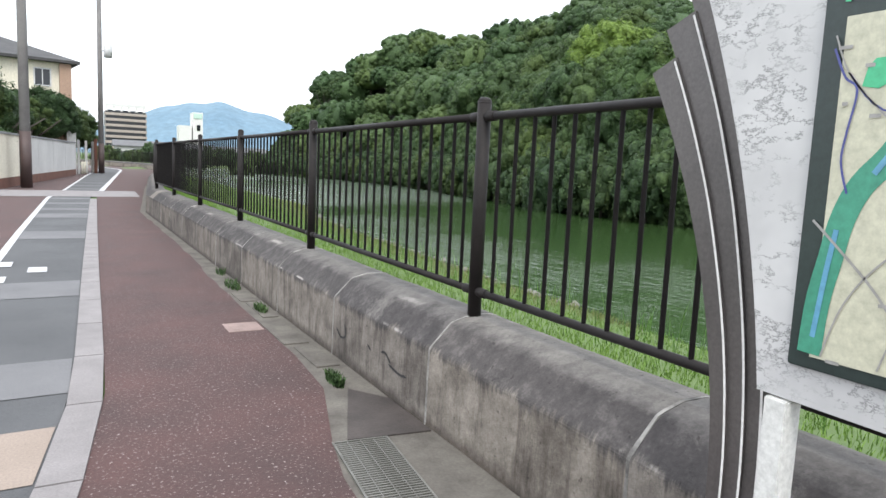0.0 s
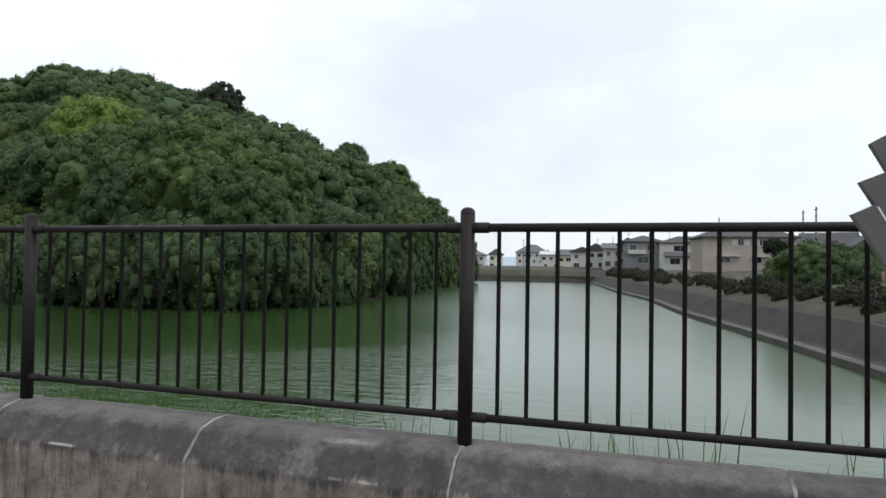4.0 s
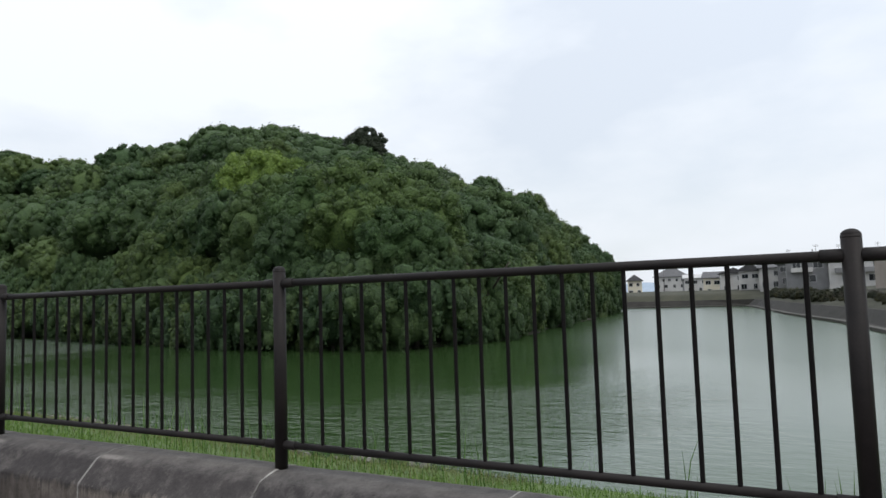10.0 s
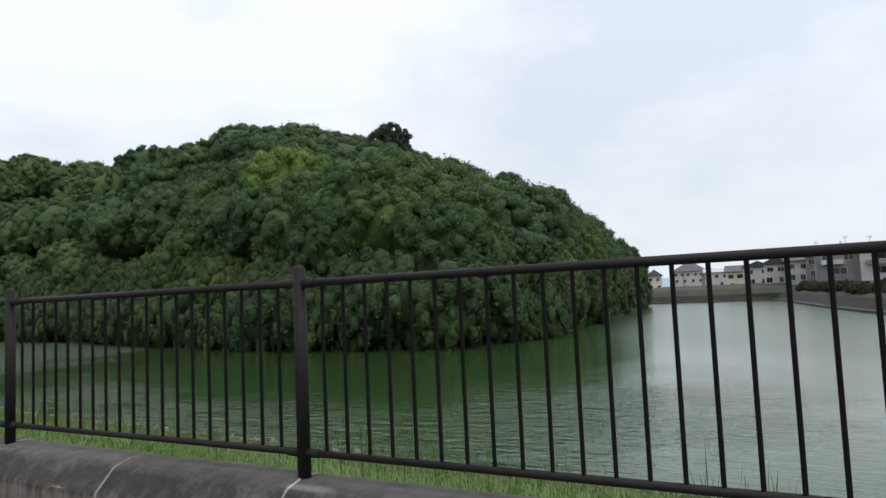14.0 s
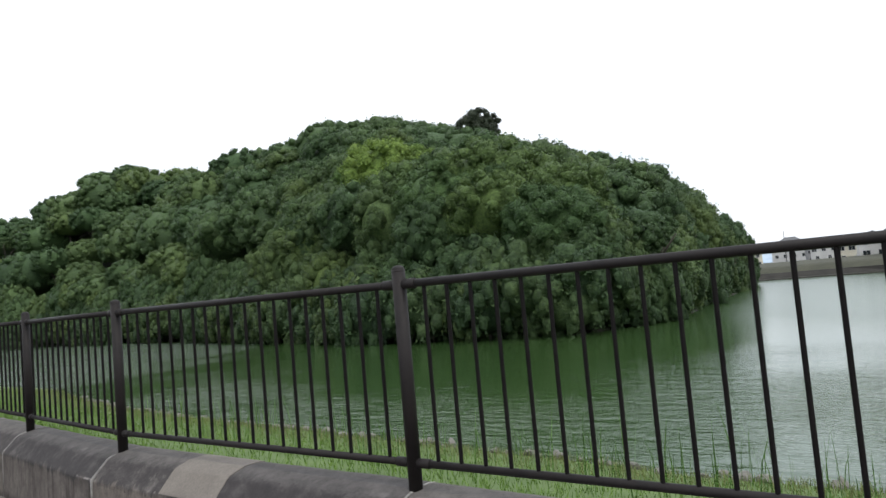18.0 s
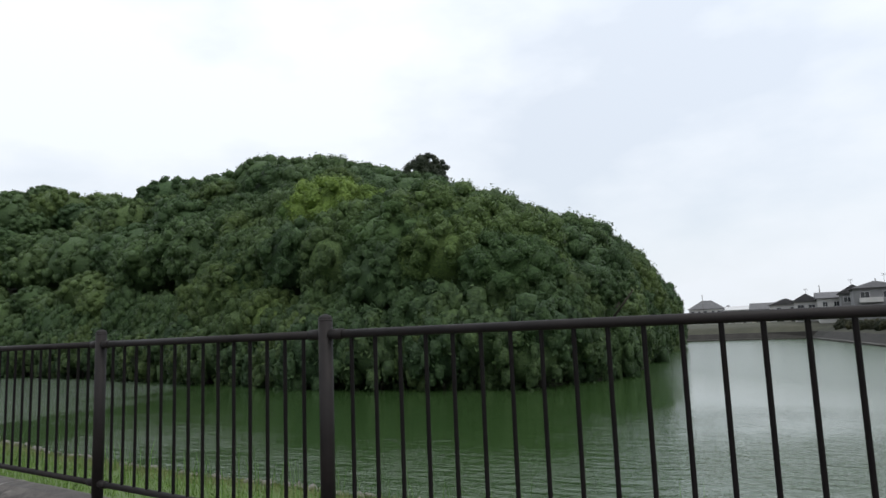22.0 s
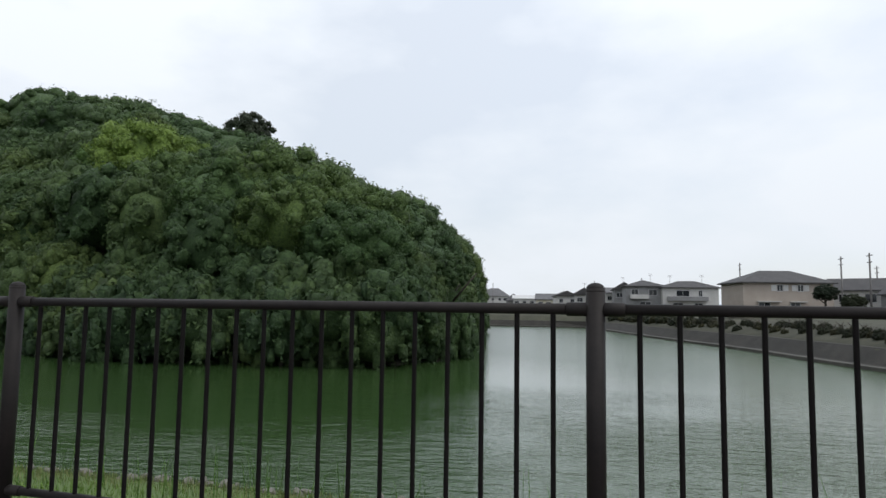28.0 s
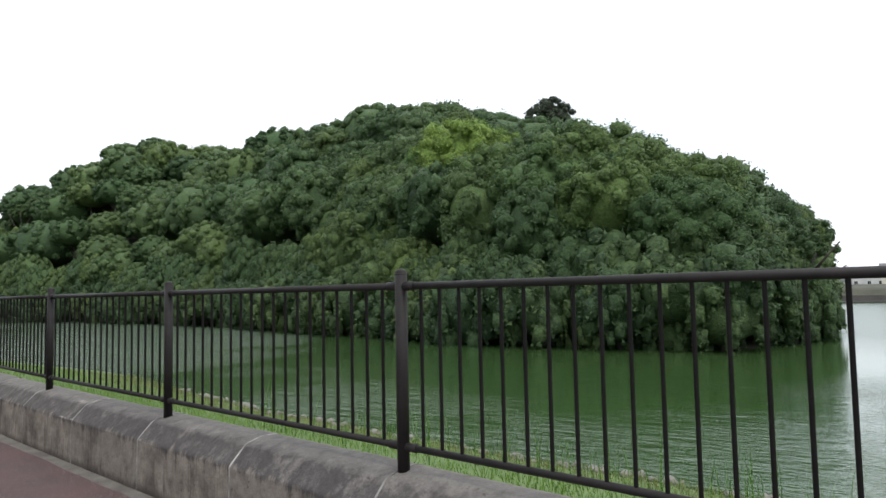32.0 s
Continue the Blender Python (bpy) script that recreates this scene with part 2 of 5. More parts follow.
def concrete_material():
    """Weathered concrete: pale warm face with rain streaks, sooty chamfer, paler top, scuffs along the arrises."""
    m, nt, b = nodes_of("weathered_concrete")
    info = nt.nodes.new("ShaderNodeObjectInfo")
    sep = nt.nodes.new("ShaderNodeSeparateXYZ")
    geo = nt.nodes.new("ShaderNodeNewGeometry")
    nt.links.new(geo.outputs["Position"], sep.inputs[0])
    blot = noise_node(nt, 1.7, 6.0, 0.65, "World")
    streak = noise_node(nt, 4.5, 6.0, 0.72, "World", (1.0, 2.2, 0.26))
    mott = noise_node(nt, 8.0, 7.0, 0.75, "World")
    fine = noise_node(nt, 70.0, 4.0, 0.7, "World")
    face = ramp(nt, mott, [(0.28, (0.128, 0.110, 0.096)), (0.5, (0.232, 0.207, 0.182)), (0.74, (0.330, 0.300, 0.266))])
    stain = ramp(nt, blot, [(0.36, (0.40, 0.38, 0.37)), (0.52, (1, 1, 1))])
    face = mixed(nt, 0.8, face, stain, "MULTIPLY")
    soot = ramp(nt, streak, [(0.50, (1, 1, 1)), (0.64, (0.40, 0.37, 0.36))])
    face = mixed(nt, 0.85, face, soot, "MULTIPLY")
    # brightness along the wall is painted into the colour: the middle stretch is darker
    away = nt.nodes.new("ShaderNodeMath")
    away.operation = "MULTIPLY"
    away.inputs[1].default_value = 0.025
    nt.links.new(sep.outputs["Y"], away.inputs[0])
    painted_brightness = ramp(nt, away.outputs[0], [(0.075, (1, 1, 1)), (0.20, (0.66, 0.64, 0.65)), (0.42, (0.70, 0.68, 0.68)), (0.56, (1.0, 0.98, 0.96))])

    def height(amount, source):
        w = nt.nodes.new("ShaderNodeMath")
        w.operation = "MULTIPLY_ADD"
        w.inputs[1].default_value = amount
        nt.links.new(source, w.inputs[0])
        nt.links.new(sep.outputs["Z"], w.inputs[2])
        return w.outputs[0]
    foot = ramp(nt, height(0.16, streak), [(0.085, (0.36, 0.33, 0.31)), (0.150, (1, 1, 1))])
    face = mixed(nt, 1.0, face, foot, "MULTIPLY")
    slate = ramp(nt, mott, [(0.30, (0.034, 0.031, 0.031)), (0.52, (0.062, 0.056, 0.056)), (0.78, (0.150, 0.139, 0.134))])
    bare = ramp(nt, noise_node(nt, 2.1, 8.0, 0.78, "World"), [(0.55, (0, 0, 0)), (0.70, (1, 1, 1))])
    slate = mixed(nt, bare, slate, (0.20, 0.188, 0.176))
    ledge = ramp(nt, mott, [(0.30, (0.070, 0.065, 0.062)), (0.70, (0.172, 0.161, 0.153))])
    cap = ramp(nt, height(0.26, streak), [(0.515, (0, 0, 0)), (0.560, (1, 1, 1))])
    col = mixed(nt, cap, face, slate)
    col = mixed(nt, ramp(nt, height(0.07, mott), [(0.585, (0, 0, 0)), (0.625, (1, 1, 1))]), col, ledge)
    chips = ramp(nt, noise_node(nt, 3.0, 7.0, 0.7, "World", (0.3, 0.7, 0.3)), [(0.575, (0, 0, 0)), (0.64, (1, 1, 1))])
    rub = ramp(nt, height(0.02, mott), [(0.434, (0, 0, 0)), (0.438, (1, 1, 1)), (0.445, (1, 1, 1)), (0.450, (0, 0, 0))])
    col = mixed(nt, mixed(nt, 1.0, rub, chips, "MULTIPLY"), col, (0.36, 0.34, 0.32))
    crest = ramp(nt, height(0.012, mott), [(0.573, (0, 0, 0)), (0.579, (1, 1, 1)), (0.586, (1, 1, 1)), (0.592, (0, 0, 0))])
    worn = ramp(nt, noise_node(nt, 2.2, 6.0, 0.65, "World", (0.3, 0.6, 0.3)), [(0.58, (0, 0, 0)), (0.66, (1, 1, 1))])
    col = mixed(nt, mixed(nt, 1.0, crest, worn, "MULTIPLY"), col, (0.28, 0.265, 0.25))
    pits = ramp(nt, noise_node(nt, 24.0, 4.0, 0.6, "World"), [(0.28, (0.40, 0.38, 0.37)), (0.36, (1, 1, 1))])
    col = mixed(nt, 1.0, col, pits, "MULTIPLY")
    tone = ramp(nt, info.outputs["Random"], [(0.0, (0.80, 0.79, 0.79)), (1.0, (1.14, 1.12, 1.08))])
    col = mixed(nt, 1.0, col, tone, "MULTIPLY")
    grain = ramp(nt, fine, [(0.3, (0.78, 0.78, 0.78)), (0.7, (1.05, 1.05, 1.05))])
    col = mixed(nt, 1.0, col, grain, "MULTIPLY")
    col = mixed(nt, 1.0, col, painted_brightness, "MULTIPLY")
    nt.links.new(col, b.inputs["Base Color"])
    b.inputs["Roughness"].default_value = 0.92
    bump(nt, b, mott, 0.6, 0.014)
    return m


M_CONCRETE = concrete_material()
M_PALE = surface("pale_new_concrete", (0.138, 0.120, 0.104), (0.196, 0.172, 0.150), 3.0, 60.0, 0.9)
M_MORTAR = surface("pale_mortar", (0.060, 0.055, 0.052), (0.46, 0.44, 0.41), 4.5, 60.0, 0.9, coords="World")
M_BRONZE = surface("dark_bronze_paint", (0.012, 0.010, 0.010), (0.021, 0.017, 0.016), 8.0, 120.0, 0.62, 0.0, 0.05, 0.001)
M_BRONZE.node_tree.nodes["Principled BSDF"].inputs["Specular IOR Level"].default_value = 0.22
M_BAR = surface("dark_bar_paint", (0.006, 0.005, 0.005), (0.011, 0.009, 0.009), 8.0, 120.0, 0.65, 0.0, 0.05, 0.001)
M_BAR.node_tree.nodes["Principled BSDF"].inputs["Specular IOR Level"].default_value = 0.12
M_RED = surface("red_asphalt", (0.050, 0.029, 0.028), (0.082, 0.040, 0.037), 1.3, 60.0, 0.92, 0, 0.9, 0.006, ((0.30, 0.26, 0.25), 55.0, 0.585, 0.66))
M_GREY = surface("grey_asphalt", (0.060, 0.061, 0.065), (0.094, 0.095, 0.100), 0.8, 110.0, 0.92, 0, 0.7, 0.005)
M_BAND = surface("pale_grey_paving", (0.112, 0.111, 0.116), (0.158, 0.156, 0.162), 1.2, 100.0, 0.92, 0, 0.6, 0.004)
M_PINKPATCH = surface("pink_patch", (0.20, 0.145, 0.13), (0.30, 0.22, 0.20), 6.0, 90.0, 0.9)
M_BEIGE = surface("beige_paving", (0.235, 0.186, 0.154), (0.305, 0.246, 0.206), 1.4, 90.0, 0.9, 0, 0.5, 0.004)
M_WHITELINE = surface("worn_white_paint", (0.36, 0.36, 0.37), (0.56, 0.56, 0.57), 4.0, 70.0, 0.8, 0, 0.3, 0.002)
M_EDGING = surface("white_edging_stone", (0.172, 0.158, 0.158), (0.240, 0.222, 0.222), 3.0, 80.0, 0.85)
M_GUTTER = surface("gutter_concrete", (0.066, 0.058, 0.050), (0.150, 0.136, 0.118), 3.5, 60.0, 0.92)
M_WETDARK = surface("dark_damp_concrete", (0.026, 0.020, 0.018), (0.066, 0.053, 0.048), 3.5, 60.0, 0.7)
M_STEEL = surface("galvanised_steel", (0.15, 0.145, 0.13), (0.24, 0.235, 0.215), 9.0, 90.0, 0.55, 0.6, 0.1, 0.001)
M_SOIL = surface("grassy_soil", (0.066, 0.112, 0.028), (0.104, 0.158, 0.042), 0.6, 14.0, 0.95, 0, 0.6, 0.03)
M_FARSOIL = surface("dry_bank_soil", (0.034, 0.036, 0.022), (0.066, 0.066, 0.042), 0.3, 6.0, 0.95, 0, 0.6, 0.03)
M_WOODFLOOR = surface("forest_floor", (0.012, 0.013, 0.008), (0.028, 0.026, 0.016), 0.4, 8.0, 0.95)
M_REVET = surface("stone_revetment", (0.019, 0.018, 0.015), (0.044, 0.040, 0.034), 0.5, 6.0, 0.9, 0, 0.8, 0.05)
M_WATER = water_material()
M_LEAF = foliage("broad_leaves", (0.050, 0.086, 0.033), (0.088, 0.140, 0.052))
# darker than M_LEAF: shade under the overhanging crowns is put into this colour
M_LEAF_SHRUB_SHADED = foliage("shrub_leaves", (0.034, 0.062, 0.025), (0.064, 0.104, 0.038))
M_LEAF_MID = foliage("mid_green_leaves", (0.056, 0.098, 0.033), (0.096, 0.155, 0.050))
M_LEAF_OLIVE = foliage("olive_leaves", (0.062, 0.092, 0.038), (0.088, 0.124, 0.052))
M_LEAF_BRIGHT = foliage("fresh_leaves", (0.100, 0.170, 0.042), (0.150, 0.238, 0.060))
M_LEAF_DARK = foliage("dark_leaves", (0.028, 0.040, 0.026), (0.056, 0.070, 0.044))
M_LEAF_DRAB = foliage("drab_olive_leaves", (0.034, 0.038, 0.022), (0.062, 0.064, 0.036))
M_GRASS = foliage("grass_blades", (0.098, 0.178, 0.036), (0.142, 0.235, 0.052), shaggy=False)
M_DRY = foliage("dry_grass", (0.13, 0.15, 0.045), (0.25, 0.25, 0.10), shaggy=False)
M_BARK = surface("bark", (0.03, 0.025, 0.02), (0.07, 0.058, 0.045), 3.0, 20.0, 0.95)
M_STONE = surface("shore_stone", (0.10, 0.095, 0.085), (0.21, 0.20, 0.175), 3.0, 20.0, 0.9)


# ---- mesh helpers ----
def part(name, bm, material, parent=None, label=""):
    me = bpy.data.meshes.new(name)
    bm.normal_update()
    bm.to_mesh(me)
    bm.free()
    me.materials.append(material)
    ob = new(name, me)
    ob.parent = parent
    if label:
        tagged(ob, label)
    return ob


def again(ob, parent, m):
    """Another object on the mesh of ob."""
    o = new(ob.name.split(".")[0], ob.data)
    o.parent = parent
    o.matrix_basis = m
    return o


def box(bm, x0, x1, y0, y1, z0, z1, bevel=0.0):
    r = bmesh.ops.create_cube(bm, size=1.0)
    vs = r["verts"]
    for v in vs:
        v.co = Vector(((x0 + x1) / 2 + v.co.x * (x1 - x0), (y0 + y1) / 2 + v.co.y * (y1 - y0), (z0 + z1) / 2 + v.co.z * (z1 - z0)))
    if bevel:
        es = list({e for v in vs for e in v.link_edges})
        bmesh.ops.bevel(bm, geom=es, offset=bevel, segments=2, affect="EDGES")
    return bm


def tube(bm, a, b, r, sides=12, r2=None, caps=True):
    a, b = Vector(a), Vector(b)
    d = b - a
    res = bmesh.ops.create_cone(bm, cap_ends=caps, segments=sides, radius1=r, radius2=r if r2 is None else r2, depth=d.length)
    rot = d.to_track_quat("Z", "Y").to_matrix().to_4x4()
    bmesh.ops.transform(bm, matrix=Matrix.Translation((a + b) / 2) @ rot, verts=res["verts"])
    for f in {f for v in res["verts"] for f in v.link_faces}:
        f.smooth = len(f.verts) == 4
    return bm


def prism(profile, y0, y1, ny=1):
    """An (x, z) outline drawn along y, closed at both ends."""
    bm = bmesh.new()
    rows = []
    for i in range(ny + 1):
        y = y0 + (y1 - y0) * i / ny
        rows.append([bm.verts.new((x, y, z)) for x, z in profile])
    n = len(profile)
    for a, b in zip(rows, rows[1:]):
        for i in range(n):
            bm.faces.new((a[i], a[(i + 1) % n], b[(i + 1) % n], b[i]))
    bm.faces.new(rows[0][::-1])
    bm.faces.new(rows[-1])
    bmesh.ops.recalc_face_normals(bm, faces=bm.faces)
    return bm


def from_arrays(name, verts, faces, material, parent=None, smooth=False):
    me = bpy.data.meshes.new(name)
    me.from_pydata([tuple(v) for v in verts], [], [tuple(f) for f in faces])
    me.materials.append(material)
    if smooth:
        me.polygons.foreach_set("use_smooth", [True] * len(me.polygons))
    me.update()
    ob = new(name, me)
    ob.parent = parent
    return ob


def empty(name, label="", category="", group="", kind=""):
    return tagged(new(name), label, category, group, kind)


# ---- plan: the lines of the place ----
WATER_Z = -2.3
BEND_Y = 15.0                        # the fence line turns a little towards the moat here
BEND = math.tan(radians(5.8))


def fence_x(y):
    """The fence line: straight, a slight turn at BEND_Y, a little more past 30 m, then the curve of the road to the left."""
    x = max(0.0, y - BEND_Y) * BEND + max(0.0, y - 30.0) * 0.03
    if y > 60:
        x -= (y - 60) ** 2 * 0.012
    return x


SHORE_Y = [-60, 0, 8, 15, 25, 32, 42, 55, 400]
SHORE_X = [10.6, 10.0, 10.2, 10.6, 11.3, 11.8, 13.2, 16.5, 17.0]


def near_shore(y):
    return float(np.interp(y, SHORE_Y, SHORE_X)) + min(0.0, fence_x(y)) + 0.35 * noise.noise((0, y * 0.25, 3))


SOUTH_X = [0, 18, 34, 54, 77, 88, 105, 152, 165, 230]
SOUTH_Y = [-13, -9.5, -6.7, -2.9, 0.2, 2.6, 6.1, 13.8, 18, 44]


def south_bank(x):
    return float(np.interp(x, SOUTH_X, SOUTH_Y))


FAR_X = 158.0
ISLE = [(42.0, 30.3), (41.6, 42.0), (44.5, 60.0), (49.0, 76.0), (54.0, 95.0), (57.0, 125.0), (55.5, 155.0), (50.5, 186.0), (55.0, 209.0), (86.0, 216.0), (112.0, 200.0), (134.0, 160.0), (146.0, 115.0), (150.0, 80.0), (146.0, 52.0), (134.0, 37.0), (118.0, 34.2), (99.0, 32.0), (75.0, 29.5), (60.0, 27.4), (50.0, 27.2), (45.0, 28.2)]


def inside_distance(x, y):
    """Distance to the island's shore, positive inside."""
    best, inside = 1e9, False
    n = len(ISLE)
    for i in range(n):
        ax, ay = ISLE[i]
        bx, by = ISLE[(i + 1) % n]
        dx, dy = bx - ax, by - ay
        u = min(1.0, max(0.0, ((x - ax) * dx + (y - ay) * dy) / (dx * dx + dy * dy)))
        best = min(best, math.hypot(x - ax - u * dx, y - ay - u * dy))
        if (ay > y) != (by > y) and x < (bx - ax) * (y - ay) / (by - ay) + ax:
            inside = not inside
    return best if inside else -best


# broad swells of the canopy (x, y, height)
SWELLS = [(50, 34, -4.3), (65, 34, -2.0), (80, 34, 2.7), (95, 34, -2.1), (50, 49, -2.1), (65, 49, -5.2), (80, 49, -4.3), (95, 49, -1.9), (110, 49, -5.5), (125, 49, -0.7), (80, 64, -3.4), (95, 64, -1.8), (110, 64, -3.8), (125, 64, 0.7), (140, 64, 1.7), (80, 79, 0.4), (95, 79, -2.2), (110, 79, -0.7), (125, 79, -2.7), (80, 94, 2.9), (95, 94, 2.7), (110, 94, 0.6), (65, 109, -0.6), (95, 109, 1.0), (65, 124, -0.9), (80, 124, 3.5), (95, 124, 3.1), (65, 139, -0.6), (95, 139, -0.7), (110, 139, -0.4), (80, 154, 1.1), (95, 154, 2.3), (65, 169, 0.5), (80, 169, 5.2), (95, 169, 5.4), (110, 169, 0.7), (65, 184, 2.3), (80, 184, 5.8), (95, 184, 3.1), (65, 199, 11.6), (80, 199, 2.8)]


def canopy(x, y):
    """Height of the tree tops over the island."""
    d = max(0.0, inside_distance(x, y))
    h = 6.0 + 31.0 * (1 - math.exp(-d / 20.0))
    for cx, cy, a in SWELLS:
        h += a * math.exp(-((x - cx) ** 2 + (y - cy) ** 2) / 160.0)
    return h - min(8.0, max(0.0, 0.32 * (y - 168.0)))


def mound(x, y):
    d = inside_distance(x, y)
    if d < 0:
        return max(-4.5, WATER_Z + d * 0.5)
    return WATER_Z + min(0.7, d * 0.5) + max(0.0, canopy(x, y) - 8.0 - 1.5) * min(1.0, d / 12.0)


def ground_z(x, y):
    """The land: street level in front of the moat, grass slope, moat bed, the banks beyond."""
    fx = fence_x(y)
    bed = -4.5
    ys = south_bank(x) if x < 230 else 48.0
    if x < fx + 0.15:
        return -0.03
    # the grass slope behind the wall
    sx = near_shore(y)
    u = max(0.0, (x - fx - 0.15) / (sx - fx - 0.15))
    z = 0.42 + (WATER_Z - 0.42) * u ** 0.85 if u < 1 else max(bed, WATER_Z - (x - sx) * 0.4)
    # the south and east banks
    d = max(ys - y, x - FAR_X)
    if d > 0:
        if d < 2.0:
            zb = WATER_Z - 0.9 + d * 0.5
        else:
            zb = min(-0.90 + (d - 2.0) * 0.30, 0.55 + min(0.9, max(0.0, d - 7.0) * 0.06))
        z = max(z, zb)
    elif d > -6:
        z = max(z, WATER_Z + d * 0.6)
    if y > 260:
        z = max(z, min(0.5, WATER_Z + (y - 260) * 0.5))
    return max(z, bed)


def spaced(stops):
    out = []
    for (a, b, s) in stops:
        n = max(1, round((b - a) / s))
        out += [a + (b - a) * i / n for i in range(n)]
    return out + [stops[-1][1]]


def build_ground():
    xs = spaced([(-4000, -60, 985), (-60, -6, 9), (-6, 0.0, 1.5), (0.0, 0.3, 0.15), (0.3, 13, 0.7), (13, 60, 3.2), (60, 240, 4.5), (240, 400, 40), (400, 4000, 900)])
    ys = spaced([(-4000, -120, 970), (-120, -30, 10), (-30, 60, 1.25), (60, 120, 5.0), (120, 300, 15), (300, 4000, 740)])
    verts = []
    for y in ys:
        # the grid follows the line of the wall
        along = fence_x(min(60.0, y))
        for x in xs:
            u = x + along * (max(0.0, 1 + x / 6) if x < 0 else max(0.0, 1 - max(0.0, x - 0.3) / 12.7))
            verts.append((u, y, ground_z(u, y)))
    n = len(xs)
    faces = [(j * n + i, j * n + i + 1, (j + 1) * n + i + 1, (j + 1) * n + i) for j in range(len(ys) - 1) for i in range(n - 1)]
    g = from_arrays("ground", verts, faces, M_SOIL, smooth=True)
    g.data.materials.append(M_FARSOIL)
    for f in g.data.polygons:
        f.material_index = 1 if f.center.x > 110 or (f.center.x > 24 and f.center.y < 20) else 0
    tagged(g, "grassy banks and soil around the moat", "ground", kind="structure")
    w = from_arrays("water", [(4, -40, WATER_Z), (240, -40, WATER_Z), (240, 300, WATER_Z), (-60, 300, WATER_Z), (-60, 90, WATER_Z), (4, 60, WATER_Z)], [(0, 1, 2, 3, 4, 5)], M_WATER)
    tagged(w, "calm green moat water with small ripples", "water", kind="structure")
    xs = spaced([(32, 156, 4.0)])
    ys = spaced([(20, 216, 4.0)])
    verts = [(x, y, mound(x, y)) for y in ys for x in xs]
    n = len(xs)
    faces = [(j * n + i, j * n + i + 1, (j + 1) * n + i + 1, (j + 1) * n + i) for j in range(len(ys) - 1) for i in range(n - 1)]
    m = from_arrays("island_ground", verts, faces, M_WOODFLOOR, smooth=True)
    tagged(m, "dark earth mound of the wooded island", "island", kind="structure")


build_ground()


# ---- pavement ----
def strip(name, left, right, y0, y1, z, material, step=0.75, label="", category="pavement"):
    """A flat band of ground between two lines x(y), with a small thickness."""
    n = max(1, round((y1 - y0) / step))
    verts, faces = [], []
    for i in range(n + 1):
        y = y0 + (y1 - y0) * i / n
        a, b = left(y), right(y)
        verts += [(a, y, z - 0.05), (a, y, z), (b, y, z), (b, y, z - 0.05)]
    for i in range(n):
        k = i * 4
        for j in range(3):
            faces.append((k + j, k + j + 1, k + j + 5, k + j + 4))
    faces += [(3, 2, 1, 0), (4 * n, 4 * n + 1, 4 * n + 2, 4 * n + 3)]
    ob = from_arrays(name, verts, faces, material)
    return tagged(ob, label, category, kind="structure")


EDGE_Y = [-12, -1.8, 0.0, 0.5, 1.2, 2.7, 5.4, 11.5, 21, 24.5, 56, 100]
EDGE_X = [-3.6, -2.24, -1.96, -1.90, -1.82, -1.77, -1.69, -1.49, -1.16, -0.82, 1.8, 5.6]


def edge_line(y):
    return float(np.interp(y, EDGE_Y, EDGE_X)) + (-(y - 60) ** 2 * 0.012 if y > 60 else 0.0)


LANE_Y = [-12, 5, 6.8, 10.5, 20.5, 24.6, 45, 100]
LANE_X = [-6.2, -2.84, -2.74, -2.68, -2.45, -2.07, -0.8, 3.6]


def lane_line(y):
    return float(np.interp(y, LANE_Y, LANE_X)) + (-(y - 60) ** 2 * 0.012 if y > 60 else 0.0)


GUTTER_Y = [-12, -3.0, -0.63, 0.15, 0.9, 4.5, 7.2, 12]
GUTTER_X = [-1.0, -1.0, -0.96, -0.80, -0.56, -0.54, -0.45, -0.42]


def gutter_line(y):
    return fence_x(y) + float(np.interp(y, GUTTER_Y, GUTTER_X)) + 0.045 * noise.noise((0, y * 1.4, 7))


strip("pavement_footway", edge_line, gutter_line, -12, 95, 0.0, M_RED, 0.4, "worn red asphalt footway with pale grit")
strip("pavement_gutter", gutter_line, lambda y: fence_x(y) - 0.22, -12, 95, -0.004, M_GUTTER, 0.4, "narrow strip of grey gutter concrete")
strip("road_lane", lane_line, lambda y: edge_line(y) - 0.18, -12, 95, -0.004, M_GREY, 0.75, "grey asphalt lane with pale cross bands", "road")
strip("road_shoulder", lambda y: lane_line(y) - 7.0, lambda y: lane_line(y) - 0.1, -12, 95, -0.004, M_RED, 0.75, "red-brown asphalt road shoulder", "road")
strip("road_line", lambda y: lane_line(y) - 0.1, lane_line, -12, 95, 0.0, M_WHITELINE, 0.75, "worn white painted road line", "road")


